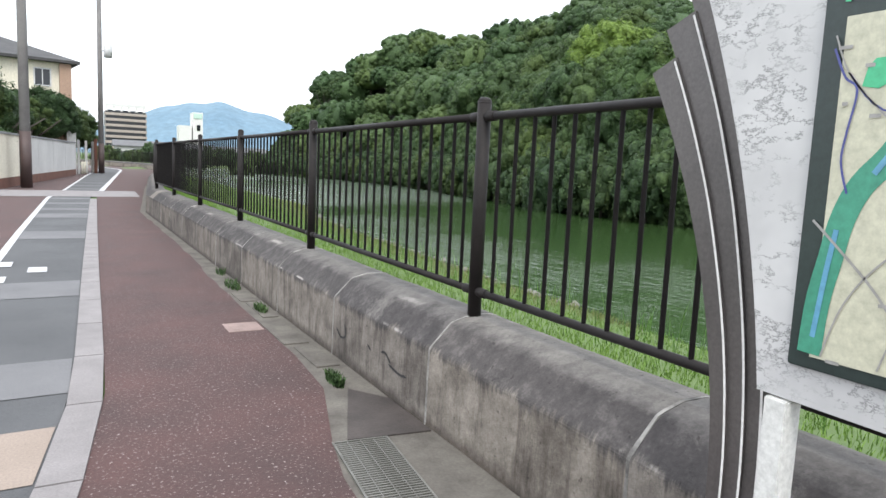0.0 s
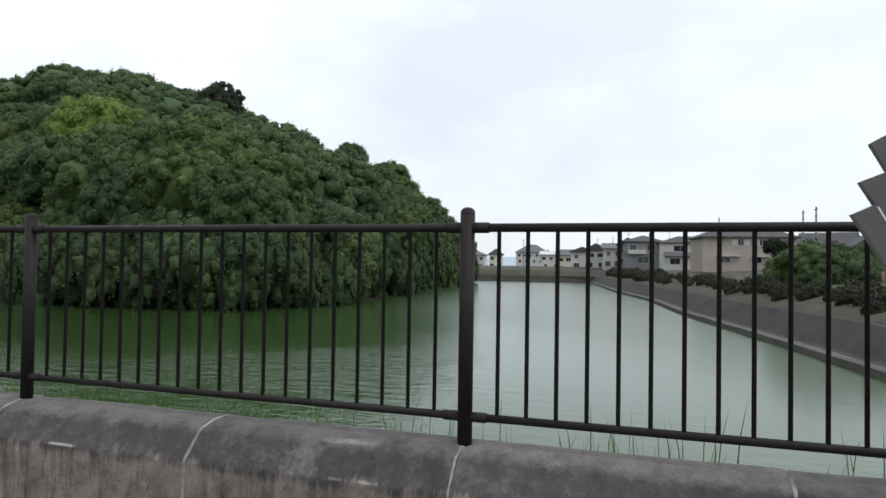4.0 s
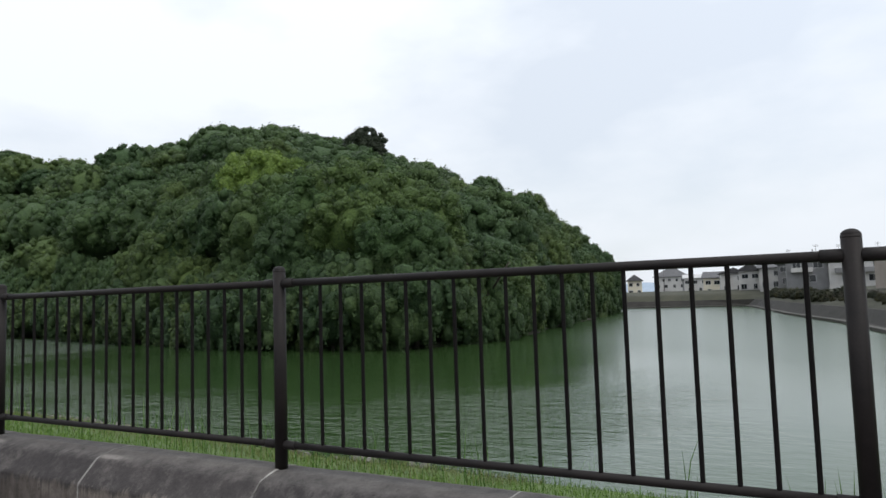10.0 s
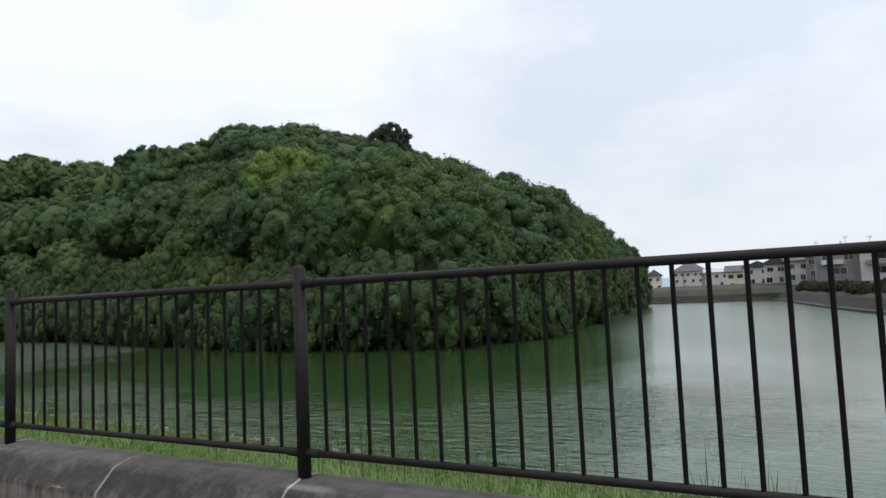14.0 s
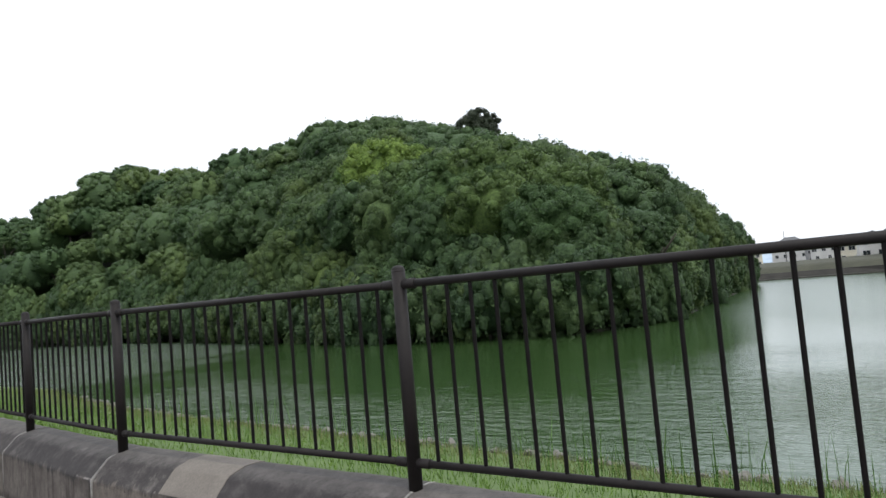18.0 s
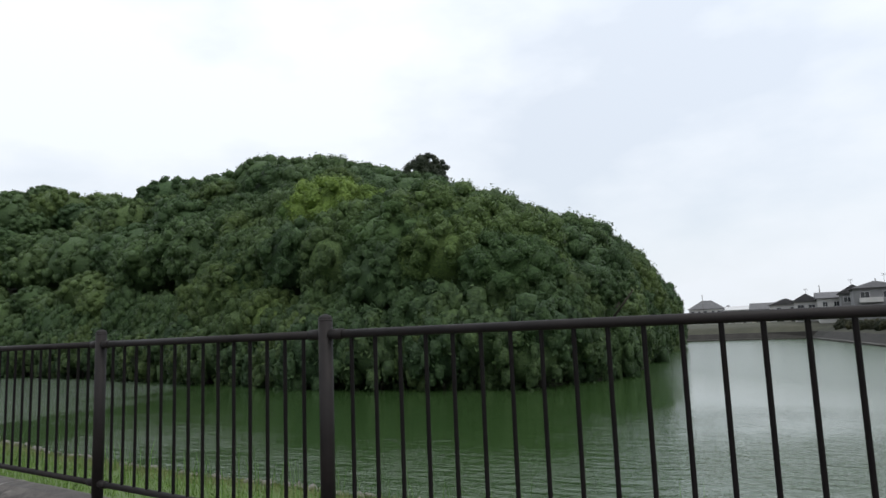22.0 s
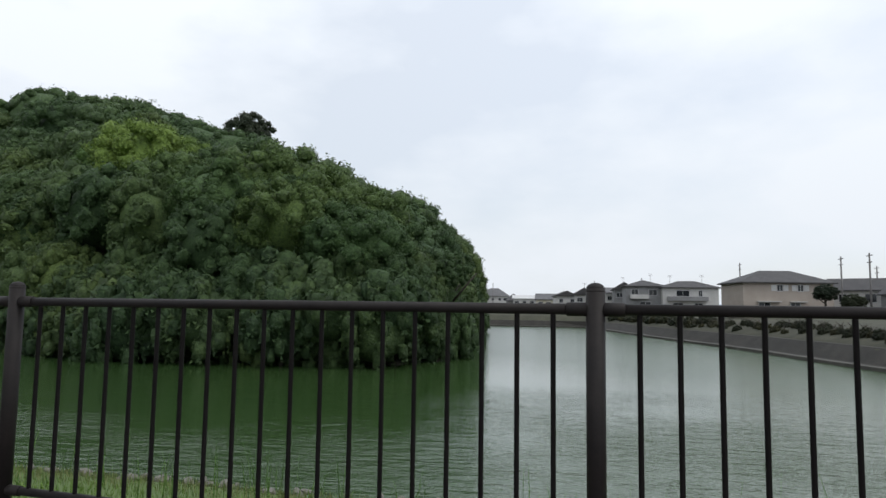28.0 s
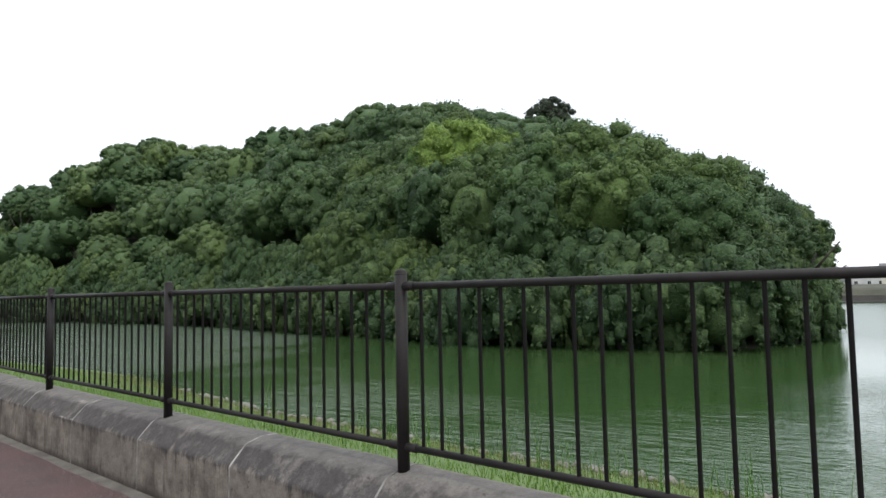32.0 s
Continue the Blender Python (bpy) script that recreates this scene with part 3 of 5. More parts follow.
def build_edging():
    e = empty("edging", "row of white edging stones along the footway", "kerb", kind="structure")
    y = -6.0
    while y < 20.0:
        y1 = y + 0.985
        a0, a1 = edge_line(y), edge_line(y1)
        bm = bmesh.new()
        vs = []
        for (x, yy) in ((a0 - 0.18, y), (a0, y), (a1, y1), (a1 - 0.18, y1)):
            vs.append((bm.verts.new((x, yy, -0.06)), bm.verts.new((x, yy, 0.012))))
        bm.faces.new([v[1] for v in vs])
        for i in range(4):
            bm.faces.new((vs[i][0], vs[(i + 1) % 4][0], vs[(i + 1) % 4][1], vs[i][1]))
        bmesh.ops.recalc_face_normals(bm, faces=bm.faces)
        part("edging_stone", bm, M_EDGING, e)
        y += 1.0
    strip("road_line", lambda y: edge_line(y) - 0.18, edge_line, 25.0, 95, 0.003, M_WHITELINE, 0.75, "worn white painted road line", "road")
    bm = bmesh.new()
    bm.faces.new([bm.verts.new(p) for p in ((-6.5, 20.2, 0.005), (0.15, 21.5, 0.005), (0.30, 25.2, 0.005), (-6.5, 24.1, 0.005))])
    tagged(part("road_crossing_band", bm, M_EDGING), "pale band across road and footway", "road", kind="structure")
    for y0, y1, mat in ((-2.2, -1.4, M_BAND), (0.0, 0.66, M_BEIGE), (1.2, 1.95, M_BAND), (4.25, 5.15, M_BAND), (9.3, 10.5, M_BAND), (13.3, 14.4, M_BAND), (15.4, 16.1, M_BAND), (17.6, 18.3, M_BAND), (19.8, 20.5, M_BAND), (26, 26.8, M_BAND), (29, 29.8, M_BAND), (32, 32.8, M_BAND)):
        bm = bmesh.new()
        bm.faces.new([bm.verts.new(p) for p in ((lane_line(y0) + 0.01, y0, 0.0005), (edge_line(y0) - 0.19, y0 + 0.05, 0.0005), (edge_line(y1) - 0.19, y1 + 0.05, 0.0005), (lane_line(y1) + 0.01, y1, 0.0005))])
        tagged(part("road_band", bm, mat), "pale cross band in the lane" if mat is M_BAND else "beige cross band in the lane", "road", kind="structure")
    for x0, y0 in ((-2.80, 5.2), (-2.42, 5.85), (-2.80, 6.35)):
        bm = bmesh.new()
        bm.faces.new([bm.verts.new(p) for p in ((x0, y0, 0.003), (x0 + 0.2, y0, 0.003), (x0 + 0.2, y0 + 0.4, 0.003), (x0, y0 + 0.4, 0.003))])
        tagged(part("road_mark", bm, M_WHITELINE), "small white square mark on the lane", "road", kind="structure")


build_edging()


# ---- the parapet wall ----
PROFILE = [(-0.288, -0.05), (-0.280, 0.416), (-0.277, 0.427), (-0.271, 0.437), (-0.262, 0.447), (-0.160, 0.550), (-0.150, 0.559), (-0.136, 0.567), (-0.118, 0.574), (-0.02, 0.600), (0.10, 0.600), (0.15, 0.59), (0.165, 0.56), (0.17, 0.10)]


def build_wall():
    w = empty("wall_moat", "weathered grey concrete parapet wall with a chamfered sooty cap", "wall", kind="structure")
    meshes = []
    for k in range(5):
        bm = prism(PROFILE, 0.008, 1.492, 16)
        for v in bm.verts:
            n = noise.noise_vector(Vector((v.co.x * 3 + 9 * k, v.co.y * 3, v.co.z * 3))) + noise.noise_vector(Vector((v.co.x * 11 + 9 * k, v.co.y * 11, v.co.z * 11))) * 0.5
            v.co += Vector((n.x * 0.005, 0, n.z * 0.005))
        meshes.append(bm)
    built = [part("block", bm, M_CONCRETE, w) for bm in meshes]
    joints = []
    for k in range(4):
        # mortar smeared unevenly over the joint
        face = [(-0.288 + 0.008 * i / 7, -0.05 + 0.466 * i / 7) for i in range(7)]
        bm = prism([(x * 1.004, z + 0.0015) for x, z in face + PROFILE[1:]], -1.0, 1.0)
        for v in bm.verts:
            side = 1 if v.co.y > 0 else -1
            v.co.y = side * (0.007 + 0.009 * noise.noise(Vector((v.co.x * 17 + 5 * k, side * 3.0, v.co.z * 17))))
        joints.append(part("joint", bm, M_MORTAR, w, "pale patchy mortar joint"))
    spare = built + joints
    rng = random.Random(4)
    starts = [-12.0 + 1.5 * k for k in range(18)] + [15.0] + [17.246 + 1.5 * k for k in range(50)]
    for y, y1 in zip(starts, starts[1:]):
        x0, x1 = fence_x(y), fence_x(y1)
        turn = -math.degrees(math.atan2(x1 - x0, y1 - y))
        m = pose(x0, y, 0, 0, 0, turn)
        length = math.hypot(x1 - x0, y1 - y)
        again(built[rng.randrange(5)], w, m @ Matrix.Diagonal((1.0, length / 1.5, 1.0, 1.0)))
        again(joints[rng.randrange(4)], w, m)
    for o in spare:
        bpy.data.objects.remove(o)
    bm = prism([(-0.281, 0.43)] + [(x * 1.008 - 0.002, z * 1.004) for x, z in PROFILE[3:13]] + [(0.16, 0.43)], 13.46, 14.08)
    tagged(part("repaired_block", bm, M_PALE, w), "paler repaired stretch of the cap")


build_wall()


# ---- the fence ----
POSTS = [(0, -12), (0, -9), (0, -6), (0, -3), (0, 0), (0.03, 3.0), (0.03, 6.0), (0.015, 9.0), (-0.01, 12.0), (-0.025, 15.0), (0.203, 17.248), (0.506, 20.233), (0.809, 23.218), (1.112, 26.203), (1.415, 29.187)]


def build_fence():
    h0, cap = 0.59, 1.81
    low, top = 0.738, 1.705
    bm = bmesh.new()
    tube(bm, (0, 0, h0 - 0.02), (0, 0, cap - 0.022), 0.0382, 20)
    post = part("post", bm, M_BRONZE)
    bm = bmesh.new()
    bmesh.ops.create_uvsphere(bm, u_segments=20, v_segments=8, radius=0.0385)
    for v in bm.verts:
        v.co.z = cap - 0.026 + v.co.z * 0.72 if v.co.z > 0 else cap - 0.034
    for f in bm.faces:
        f.smooth = True
    lid = part("post_cap", bm, M_BRONZE)
    bm = bmesh.new()
    tube(bm, (0, 0, low + 0.012), (0, 0, top - 0.012), 0.0108, 8, caps=False)
    bar = part("baluster", bm, M_BAR)
    sleeves = {}
    for z, r in ((top, 0.0225), (low, 0.021)):
        bm = bmesh.new()
        tube(bm, (0, 0.03, z), (0, 0.115, z), r + 0.0055, 14)
        bmesh.ops.bevel(bm, geom=[e for e in bm.edges if e.calc_face_angle(0) > 0.9], offset=0.003, segments=1, affect="EDGES")
        sleeves[z] = part("rail_sleeve", bm, M_BRONZE)

    def panel(x, y, length, turn):
        p = empty("fence_panel", "dark bronze metal fence panel on the parapet wall", "fence", "moat fence panels")
        p.matrix_basis = pose(x, y, 0, 0, 0, turn)
        n = round((length - 0.336) / 0.148)
        again(post, p, pose(0, 0, 0))
        again(lid, p, pose(0, 0, 0))
        for nm, z, r in (("top_rail", top, 0.0225), ("bottom_rail", low, 0.021)):
            bm = bmesh.new()
            tube(bm, (0, 0.03, z), (0, length - 0.03, z), r, 14)
            part(nm, bm, M_BRONZE, p)
            again(sleeves[z], p, pose(0, 0, 0))
            again(sleeves[z], p, pose(0, length - 0.145, 0))
        for i in range(n + 1):
            again(bar, p, pose(0, 0.168 + (length - 0.336) * i / n, 0))

    ends = list(POSTS)
    while ends[-1][1] < 88:
        x, y = ends[-1]
        dx = fence_x(y + 3.0) - fence_x(y)
        a = math.atan2(dx, 3.0)
        ends.append((x + 3.0 * math.sin(a), y + 3.0 * math.cos(a)))
    for (x, y), (x1, y1) in zip(ends, ends[1:]):
        panel(x, y, math.hypot(x1 - x, y1 - y), -math.degrees(math.atan2(x1 - x, y1 - y)))
    for o in (post, lid, bar, *sleeves.values()):
        bpy.data.objects.remove(o)


build_fence()


# ---- trees ----
def clump_radius(v, c):
    """How far a clump's leafy surface stands out from its centre c in the direction v."""
    return 0.90 + 0.46 * noise.noise(Vector(v * 1.4 + c)) + 0.36 * noise.noise(Vector(v * 3.3 + c * 3))


def unit_ball(level):
    bm = bmesh.new()
    bmesh.ops.create_icosphere(bm, subdivisions=level, radius=1.0)
    bm.verts.ensure_lookup_table()
    v = np.array([tuple(p.co) for p in bm.verts])
    f = [tuple(p.index for p in q.verts) for q in bm.faces]
    bm.free()
    return v, f


BALLS = {1: unit_ball(1), 2: unit_ball(2)}


def leaf_cloud(rng, clumps, per, size, droop):
    """Small leaves lying over the outward sides of the clumps; returns vertices and faces."""
    verts, faces = [], []
    for c, r in clumps:
        out = c + np.array((0, 0, 0.8))
        out = out / (np.linalg.norm(out) + 1e-6)
        n = max(6, int(per * r * r))
        d = rng.normal(size=(n * 3, 3))
        d /= np.linalg.norm(d, axis=1)[:, None]
        d = d[(d @ out) > -0.25][:n]
        n = len(d)
        rad = np.array([clump_radius(v, c) for v in d]) * rng.uniform(0.84, 1.20, n)
        p = c + d * (r * rad)[:, None] * np.array((1, 1, 0.88))
        p[:, 2] -= droop * rng.uniform(0, 1, n) * (d[:, 2] < 0.2)
        nrm = d + rng.normal(size=(n, 3)) * 0.42 + np.array((0, 0, 0.20))
        nrm /= np.linalg.norm(nrm, axis=1)[:, None]
        t = np.cross(nrm, rng.normal(size=(n, 3)) + np.array((0, 0, 0.5)))
        t /= np.linalg.norm(t, axis=1)[:, None] + 1e-6
        b = -np.cross(nrm, t)
        s = (size * rng.uniform(0.65, 1.35, n))[:, None]
        k = len(verts)
        tri = np.stack((p - t * s * 0.44 - b * s * 0.36, p + t * s * 0.44 - b * s * 0.30, p + b * s * 0.95), axis=1)
        verts += [tuple(v) for v in tri.reshape(-1, 3)]
        faces += [(k + 3 * i, k + 3 * i + 1, k + 3 * i + 2) for i in range(n)]
    return verts, faces


def crown_mesh(name, seed, radius, height, clumps_n, material, per, size, core=0.82, droop=0.0, clump=(0.13, 0.24), level=1, fill=(0.82, 0.95), low=1.6, uneven=0.22):
    """A crown of many rounded leafy clumps crowded on an uneven dome."""
    rng = np.random.default_rng(seed)
    clumps = []
    for i in range(clumps_n):
        z = 1.0 - low * (i + 0.5) / clumps_n
        a = i * 2.399963 + rng.uniform(-0.35, 0.35)
        q = math.sqrt(max(0.0, 1 - z * z))
        way = np.array((q * math.cos(a), q * math.sin(a), z))
        k = rng.uniform(*fill) * (1.0 + uneven * noise.noise(Vector(way * 1.5) + Vector((seed * 3.1, 0, 0))))
        clumps.append((way * k * np.array((radius, radius, height * 0.5)), radius * rng.uniform(*clump)))
    verts, faces = leaf_cloud(rng, clumps, per, size, droop)
    leaves = len(faces)
    lump_v, lump_f = BALLS[level]
    for c, r in clumps:
        out = c / (np.linalg.norm(c) + 1e-6)
        keep = (lump_v @ out) > -0.35
        p = c + lump_v * (r * np.array([clump_radius(v, c) for v in lump_v]))[:, None] * np.array((1, 1, 0.88))
        p[:, 2] -= droop * 0.5 * (lump_v[:, 2] < -0.3)
        off = len(verts)
        verts += [tuple(v) for v in p]
        faces += [tuple(off + k for k in f) for f in lump_f if keep[f[0]] or keep[f[1]] or keep[f[2]]]
    off = len(verts)
    ball_v, ball_f = BALLS[2]
    for v in ball_v:
        n = 1.0 + uneven * noise.noise(Vector(v * 1.5) + Vector((seed * 3.1, 0, 0))) + 0.06 * noise.noise(Vector(v * 4.0))
        verts.append((v[0] * radius * core * n, v[1] * radius * core * n, v[2] * height * 0.5 * core * n))
    faces += [tuple(off + k for k in f) for f in ball_f]
    me = bpy.data.meshes.new(name)
    me.from_pydata(verts, [], faces)
    me.polygons.foreach_set("use_smooth", [i >= leaves for i in range(len(faces))])
    me.materials.append(material)
    me.update()
    return me


def trunk_mesh(height, r):
    bm = bmesh.new()
    tube(bm, (0, 0, 0), (0.15, 0.1, height * 0.6), r, 8, r * 0.7)
    for a in range(4):
        d = a * 1.6 + 0.4
        tube(bm, (0.13, 0.08, height * (0.42 + 0.05 * a)), (math.cos(d) * height * 0.28, math.sin(d) * height * 0.28, height * 0.86), r * 0.5, 6, r * 0.2)
    me = bpy.data.meshes.new("trunk")
    bm.to_mesh(me)
    bm.free()
    me.materials.append(M_BARK)
    return me


CROWNS = [crown_mesh("crown", 11 + k, 4.9, 8.0, 62 + 6 * (k % 3), M_LEAF, 125, 0.22) for k in range(6)]
CROWNS_FAR = [crown_mesh("crown", 21 + k, 5.4, 8.0, 70, M_LEAF, 90, 0.24, core=0.90, clump=(0.10, 0.17), fill=(0.86, 0.94), uneven=0.16) for k in range(3)]
CROWNS_BRIGHT = [crown_mesh("crown", 31 + k, 4.8, 7.6, 66, M_LEAF_BRIGHT, 260, 0.18) for k in range(2)]
CROWNS_MID = [crown_mesh("crown", 41 + k, 4.8, 7.8, 68, M_LEAF_MID, 260, 0.18) for k in range(3)]
CROWNS_OLIVE = [crown_mesh("crown", 46, 4.8, 7.4, 120, M_LEAF_OLIVE, 260, 0.16, core=0.90, clump=(0.08, 0.14), fill=(0.86, 0.94), uneven=0.16)]
CROWNS_DARK = [crown_mesh("crown", 51 + k, 3.7, 7.6, 84, M_LEAF_DARK, 420, 0.20, core=0.58, clump=(0.11, 0.21), fill=(0.55, 0.84), low=1.9) for k in range(2)]
CROWNS_OPEN = [crown_mesh("crown", 61, 3.4, 5.6, 46, M_LEAF, 330, 0.18, core=0.3, clump=(0.08, 0.19), fill=(0.4, 1.0), low=1.8)]
BUSHES = [crown_mesh("crown", 71 + k, 2.5, 4.6, 40, M_LEAF_SHRUB_SHADED, 150, 0.20, core=0.78, droop=0.8, clump=(0.12, 0.25)) for k in range(4)]
BUSHES_DARK = [crown_mesh("crown", 81 + k, 2.5, 4.6, 24, M_LEAF_DRAB, 60, 0.26, core=0.80, droop=0.3, clump=(0.16, 0.32)) for k in range(2)]
TRUNK = trunk_mesh(9.0, 0.28)


def plant(name, crown, x, y, top, scale, turn, label, category, group, z=None, squash=1.0):
    """A tree whose crown top lies at the given height; the trunk stands on the mound."""
    base = mound(x, y) if z is None else z
    t = empty(name, label, category, group)
    t.matrix_basis = pose(x, y, base, 0, 0, turn)
    hgt = 3.8 * scale * squash if name == "tree" else 2.3 * scale * squash
    c = new("crown", crown)
    c.parent = t
    c.matrix_basis = Matrix.LocRotScale((0, 0, top - base - hgt), None, (scale, scale, scale * squash))
    k = new("trunk", TRUNK)
    k.parent = t
    s = max(0.12, (top - base - hgt) / 9.0 * 1.15)
    k.matrix_basis = Matrix.LocRotScale(None, None, (min(1.0, s * 1.6), min(1.0, s * 1.6), s))
    return t


# single trees that stand out: x, y, height of the top, scale
FRESH = [(57.2, 60.4, 19.9, 1.18), (60.0, 57.0, 18.6, 0.85), (61.0, 62.5, 19.0, 0.9), (56.0, 64.2, 17.6, 0.7), (57.0, 67.9, 16.6, 0.42)]
MID = [(53.5, 43.6, 15.9, 1.25), (58.5, 45.5, 16.6, 1.1), (49.5, 47.5, 13.6, 1.0), (47.5, 40.0, 11.6, 0.95), (51.5, 52.5, 15.2, 1.0), (46.6, 34.0, 9.3, 0.9), (52.0, 36.0, 12.0, 1.0)]
OLIVE = [(77.4, 50.4, 20.4, 1.35), (72.0, 48.5, 18.8, 1.0)]
FRONT = [(45.6, 45.4, 9.6, 0.75), (49.5, 58.0, 13.5, 0.9), (51.8, 63.5, 14.6, 0.9), (48.3, 52.5, 12.4, 0.85), (53.6, 56.3, 14.8, 0.8), (53.0, 69.0, 14.6, 0.9), (56.8, 73.5, 16.6, 0.95), (50.4, 66.0, 12.0, 0.7), (55.0, 51.0, 16.4, 0.9), (50.5, 42.0, 12.6, 0.8)]
RECESS = (56.9, 87.1)


def build_island_trees():
    rng = random.Random(8)
    pts = []
    y = 24.0
    while y < 204:
        step = 7.4 if y < 104 else 7.8
        x = 36.0 + rng.uniform(0, 4)
        while x < 146:
            px, py = x + rng.uniform(-1.7, 1.7), y + rng.uniform(-1.7, 1.7)
            d = inside_distance(px, py)
            deep = 60 if y > 60 else 44
            if 4.0 < d < deep and (px < 110 or d < 9 or py < 80) and not (py > 140 and d > 40):
                pts.append((px, py, d))
            x += step if d < 30 else step * 1.25
        y += step
    for px, py, d in pts:
        if min(math.hypot(px - x, py - y) / s for x, y, t, s in FRESH + MID + OLIVE) < 3.0 or math.hypot(px - RECESS[0], py - RECESS[1]) < 4.5:
            continue
        crown = CROWNS_FAR[rng.randrange(3)] if py > 104 or d > 27 else CROWNS[rng.randrange(6)]
        s = rng.uniform(0.80, 1.4) * (1.0 if d > 6 else 0.85)
        top = canopy(px, py) + (s - 1.1) * 1.5 + rng.uniform(-1.0, 0.9) - (0.3 if d > 28 and py < 110 else 0.1)
        plant("tree", crown, px, py, top, s, rng.uniform(0, 360), "dense dark green broadleaf tree on the island", "tree", "island trees", squash=rng.uniform(0.85, 1.1))
    for k, (x, y, top, s) in enumerate(FRESH):
        plant("tree", CROWNS_BRIGHT[k % 2], x, y, top, s, 67 * k, "broadleaf tree with a fresh light green crown", "tree", "fresh green trees")
    for k, (x, y, top, s) in enumerate(FRONT):
        plant("tree", CROWNS[k % 6], x, y, top, s, 71 * k, "dense dark green broadleaf tree on the island", "tree", "island trees", squash=1.15)
    for k, (x, y, top, s) in enumerate(MID):
        plant("tree", CROWNS_MID[k % 3], x, y, top, s, 83 * k, "broadleaf tree with a full mid-green domed crown", "tree", "mid-green trees")
    for k, (x, y, top, s) in enumerate(OLIVE):
        plant("tree", CROWNS_OLIVE[0], x, y, top, s, 83 * k, "tree with a smooth olive-green domed crown", "tree", "olive trees")
    # overhanging shrubs along the water
    n = len(ISLE)
    for i in range(n):
        ax, ay = ISLE[i]
        bx, by = ISLE[(i + 1) % n]
        if min(ax, bx) > 122 or (ay > 205 and by > 205):
            continue
        length = math.hypot(bx - ax, by - ay)
        m = max(1, round(length / 3.0))
        nx, ny = (ay - by) / length, (bx - ax) / length
        for j in range(m):
            south = ny < -0.5
            for k in range(2):
                u = (j + rng.uniform(-0.4, 0.4)) / m
                x, y = ax + (bx - ax) * u, ay + (by - ay) * u
                h = (k * 0.45 + 0.55 * rng.random()) ** 1.1
                off = (-2.6 if south else -2.4) + (1.2 if south else 4.2) * math.sin(math.pi * min(1.0, h * 1.25)) + rng.uniform(-0.4, 0.4)
                plant("shrub", BUSHES[rng.randrange(4)], x + nx * off, y + ny * off, WATER_Z + 2.9 + 6.0 * h + rng.uniform(-0.4, 0.6), rng.uniform(0.75, 1.1) + (0.2 if south else 0.6) * h, rng.uniform(0, 360), "overhanging green shrub at the waterline", "shrub", "waterline shrubs", z=WATER_Z - 0.1, squash=rng.uniform(0.9, 1.3))
        # the outermost row of trees
        m = max(1, round(length / 4.2))
        for j in range(m):
            u = (j + 0.5 + rng.uniform(-0.3, 0.3)) / m
            s = rng.uniform(0.55, 0.75)
            off = rng.uniform(1.6, 3.4) if ny < -0.5 else rng.uniform(1.0, 3.0)
            x, y = ax + (bx - ax) * u - nx * off, ay + (by - ay) * u - ny * off
            crown = CROWNS[rng.randrange(6)] if y < 108 else CROWNS_FAR[rng.randrange(3)]
            plant("tree", crown, x, y, canopy(x, y) + rng.uniform(-2.2, 0.9), s, rng.uniform(0, 360), "dense green broadleaf tree leaning out from the island's shore", "tree", "island trees", squash=rng.uniform(1.2, 1.7))
    # the dark tree that stands out on the ridge, and two smaller ones
    for x, y, top, s, k in ((79.2, 60.5, 28.4, 1.0, 0), (98.2, 82.2, 33.6, 0.55, 1), (67.7, 43.1, 17.0, 0.42, 0), (76.6, 62.0, 25.4, 0.6, 1)):
        plant("tree", CROWNS_DARK[k], x, y, top, s, 40, "dark sparse tree standing above the canopy", "tree", "ridge trees")
    # open, twiggy crowns at the ends of the island
    for x, y, top, s in ((49.6, 27.2, 7.2, 0.70), (66.0, 180, 26.8, 0.85), (63.0, 184, 24.2, 0.75)):
        plant("tree", CROWNS_OPEN[0], x, y, top, s, 40, "tree with an open twiggy crown at the island's end", "tree", "end trees")


build_island_trees()


# ---- the map board beside the footway ----
M_MARBLE, _nt, _b = nodes_of("veined_white_laminate")
_vein = noise_node(_nt, 7.0, 8.0, 0.72, "Object", (1.0, 1.0, 1.9))
_cloud = noise_node(_nt, 3.0, 4.0, 0.6)
_col = ramp(_nt, _cloud, [(0.3, (0.43, 0.425, 0.425)), (0.7, (0.57, 0.565, 0.56))])
_line = ramp(_nt, _vein, [(0.474, (1, 1, 1)), (0.492, (0.26, 0.26, 0.26)), (0.512, (1, 1, 1))])
_patch = ramp(_nt, noise_node(_nt, 6.0, 3.0, 0.6), [(0.40, (0, 0, 0)), (0.55, (1, 1, 1))])
_nt.links.new(mixed(_nt, _patch, _col, mixed(_nt, 1.0, _col, _line, "MULTIPLY")), _b.inputs["Base Color"])
_b.inputs["Roughness"].default_value = 0.35
M_FIN = surface("brown_grey_fin_paint", (0.085, 0.076, 0.074), (0.125, 0.112, 0.108), 2.0, 90.0, 0.38, 0.35, 0.05, 0.001)
M_FINEDGE = surface("bright_fin_edge", (0.62, 0.60, 0.58), (0.74, 0.72, 0.70), 6.0, 90.0, 0.4)
M_WHITEPAINT = surface("white_post_paint", (0.64, 0.635, 0.61), (0.70, 0.695, 0.67), 3.0, 60.0, 0.5, 0, 0.1, 0.001)
M_DARKGREEN = surface("dark_green_panel", (0.020, 0.032, 0.030), (0.030, 0.045, 0.042), 3.0, 60.0, 0.35, 0, 0.05, 0.001)
M_CREAM = surface("cream_map_print", (0.50, 0.49, 0.37), (0.58, 0.565, 0.44), 2.0, 40.0, 0.4, 0, 0.03, 0.001)
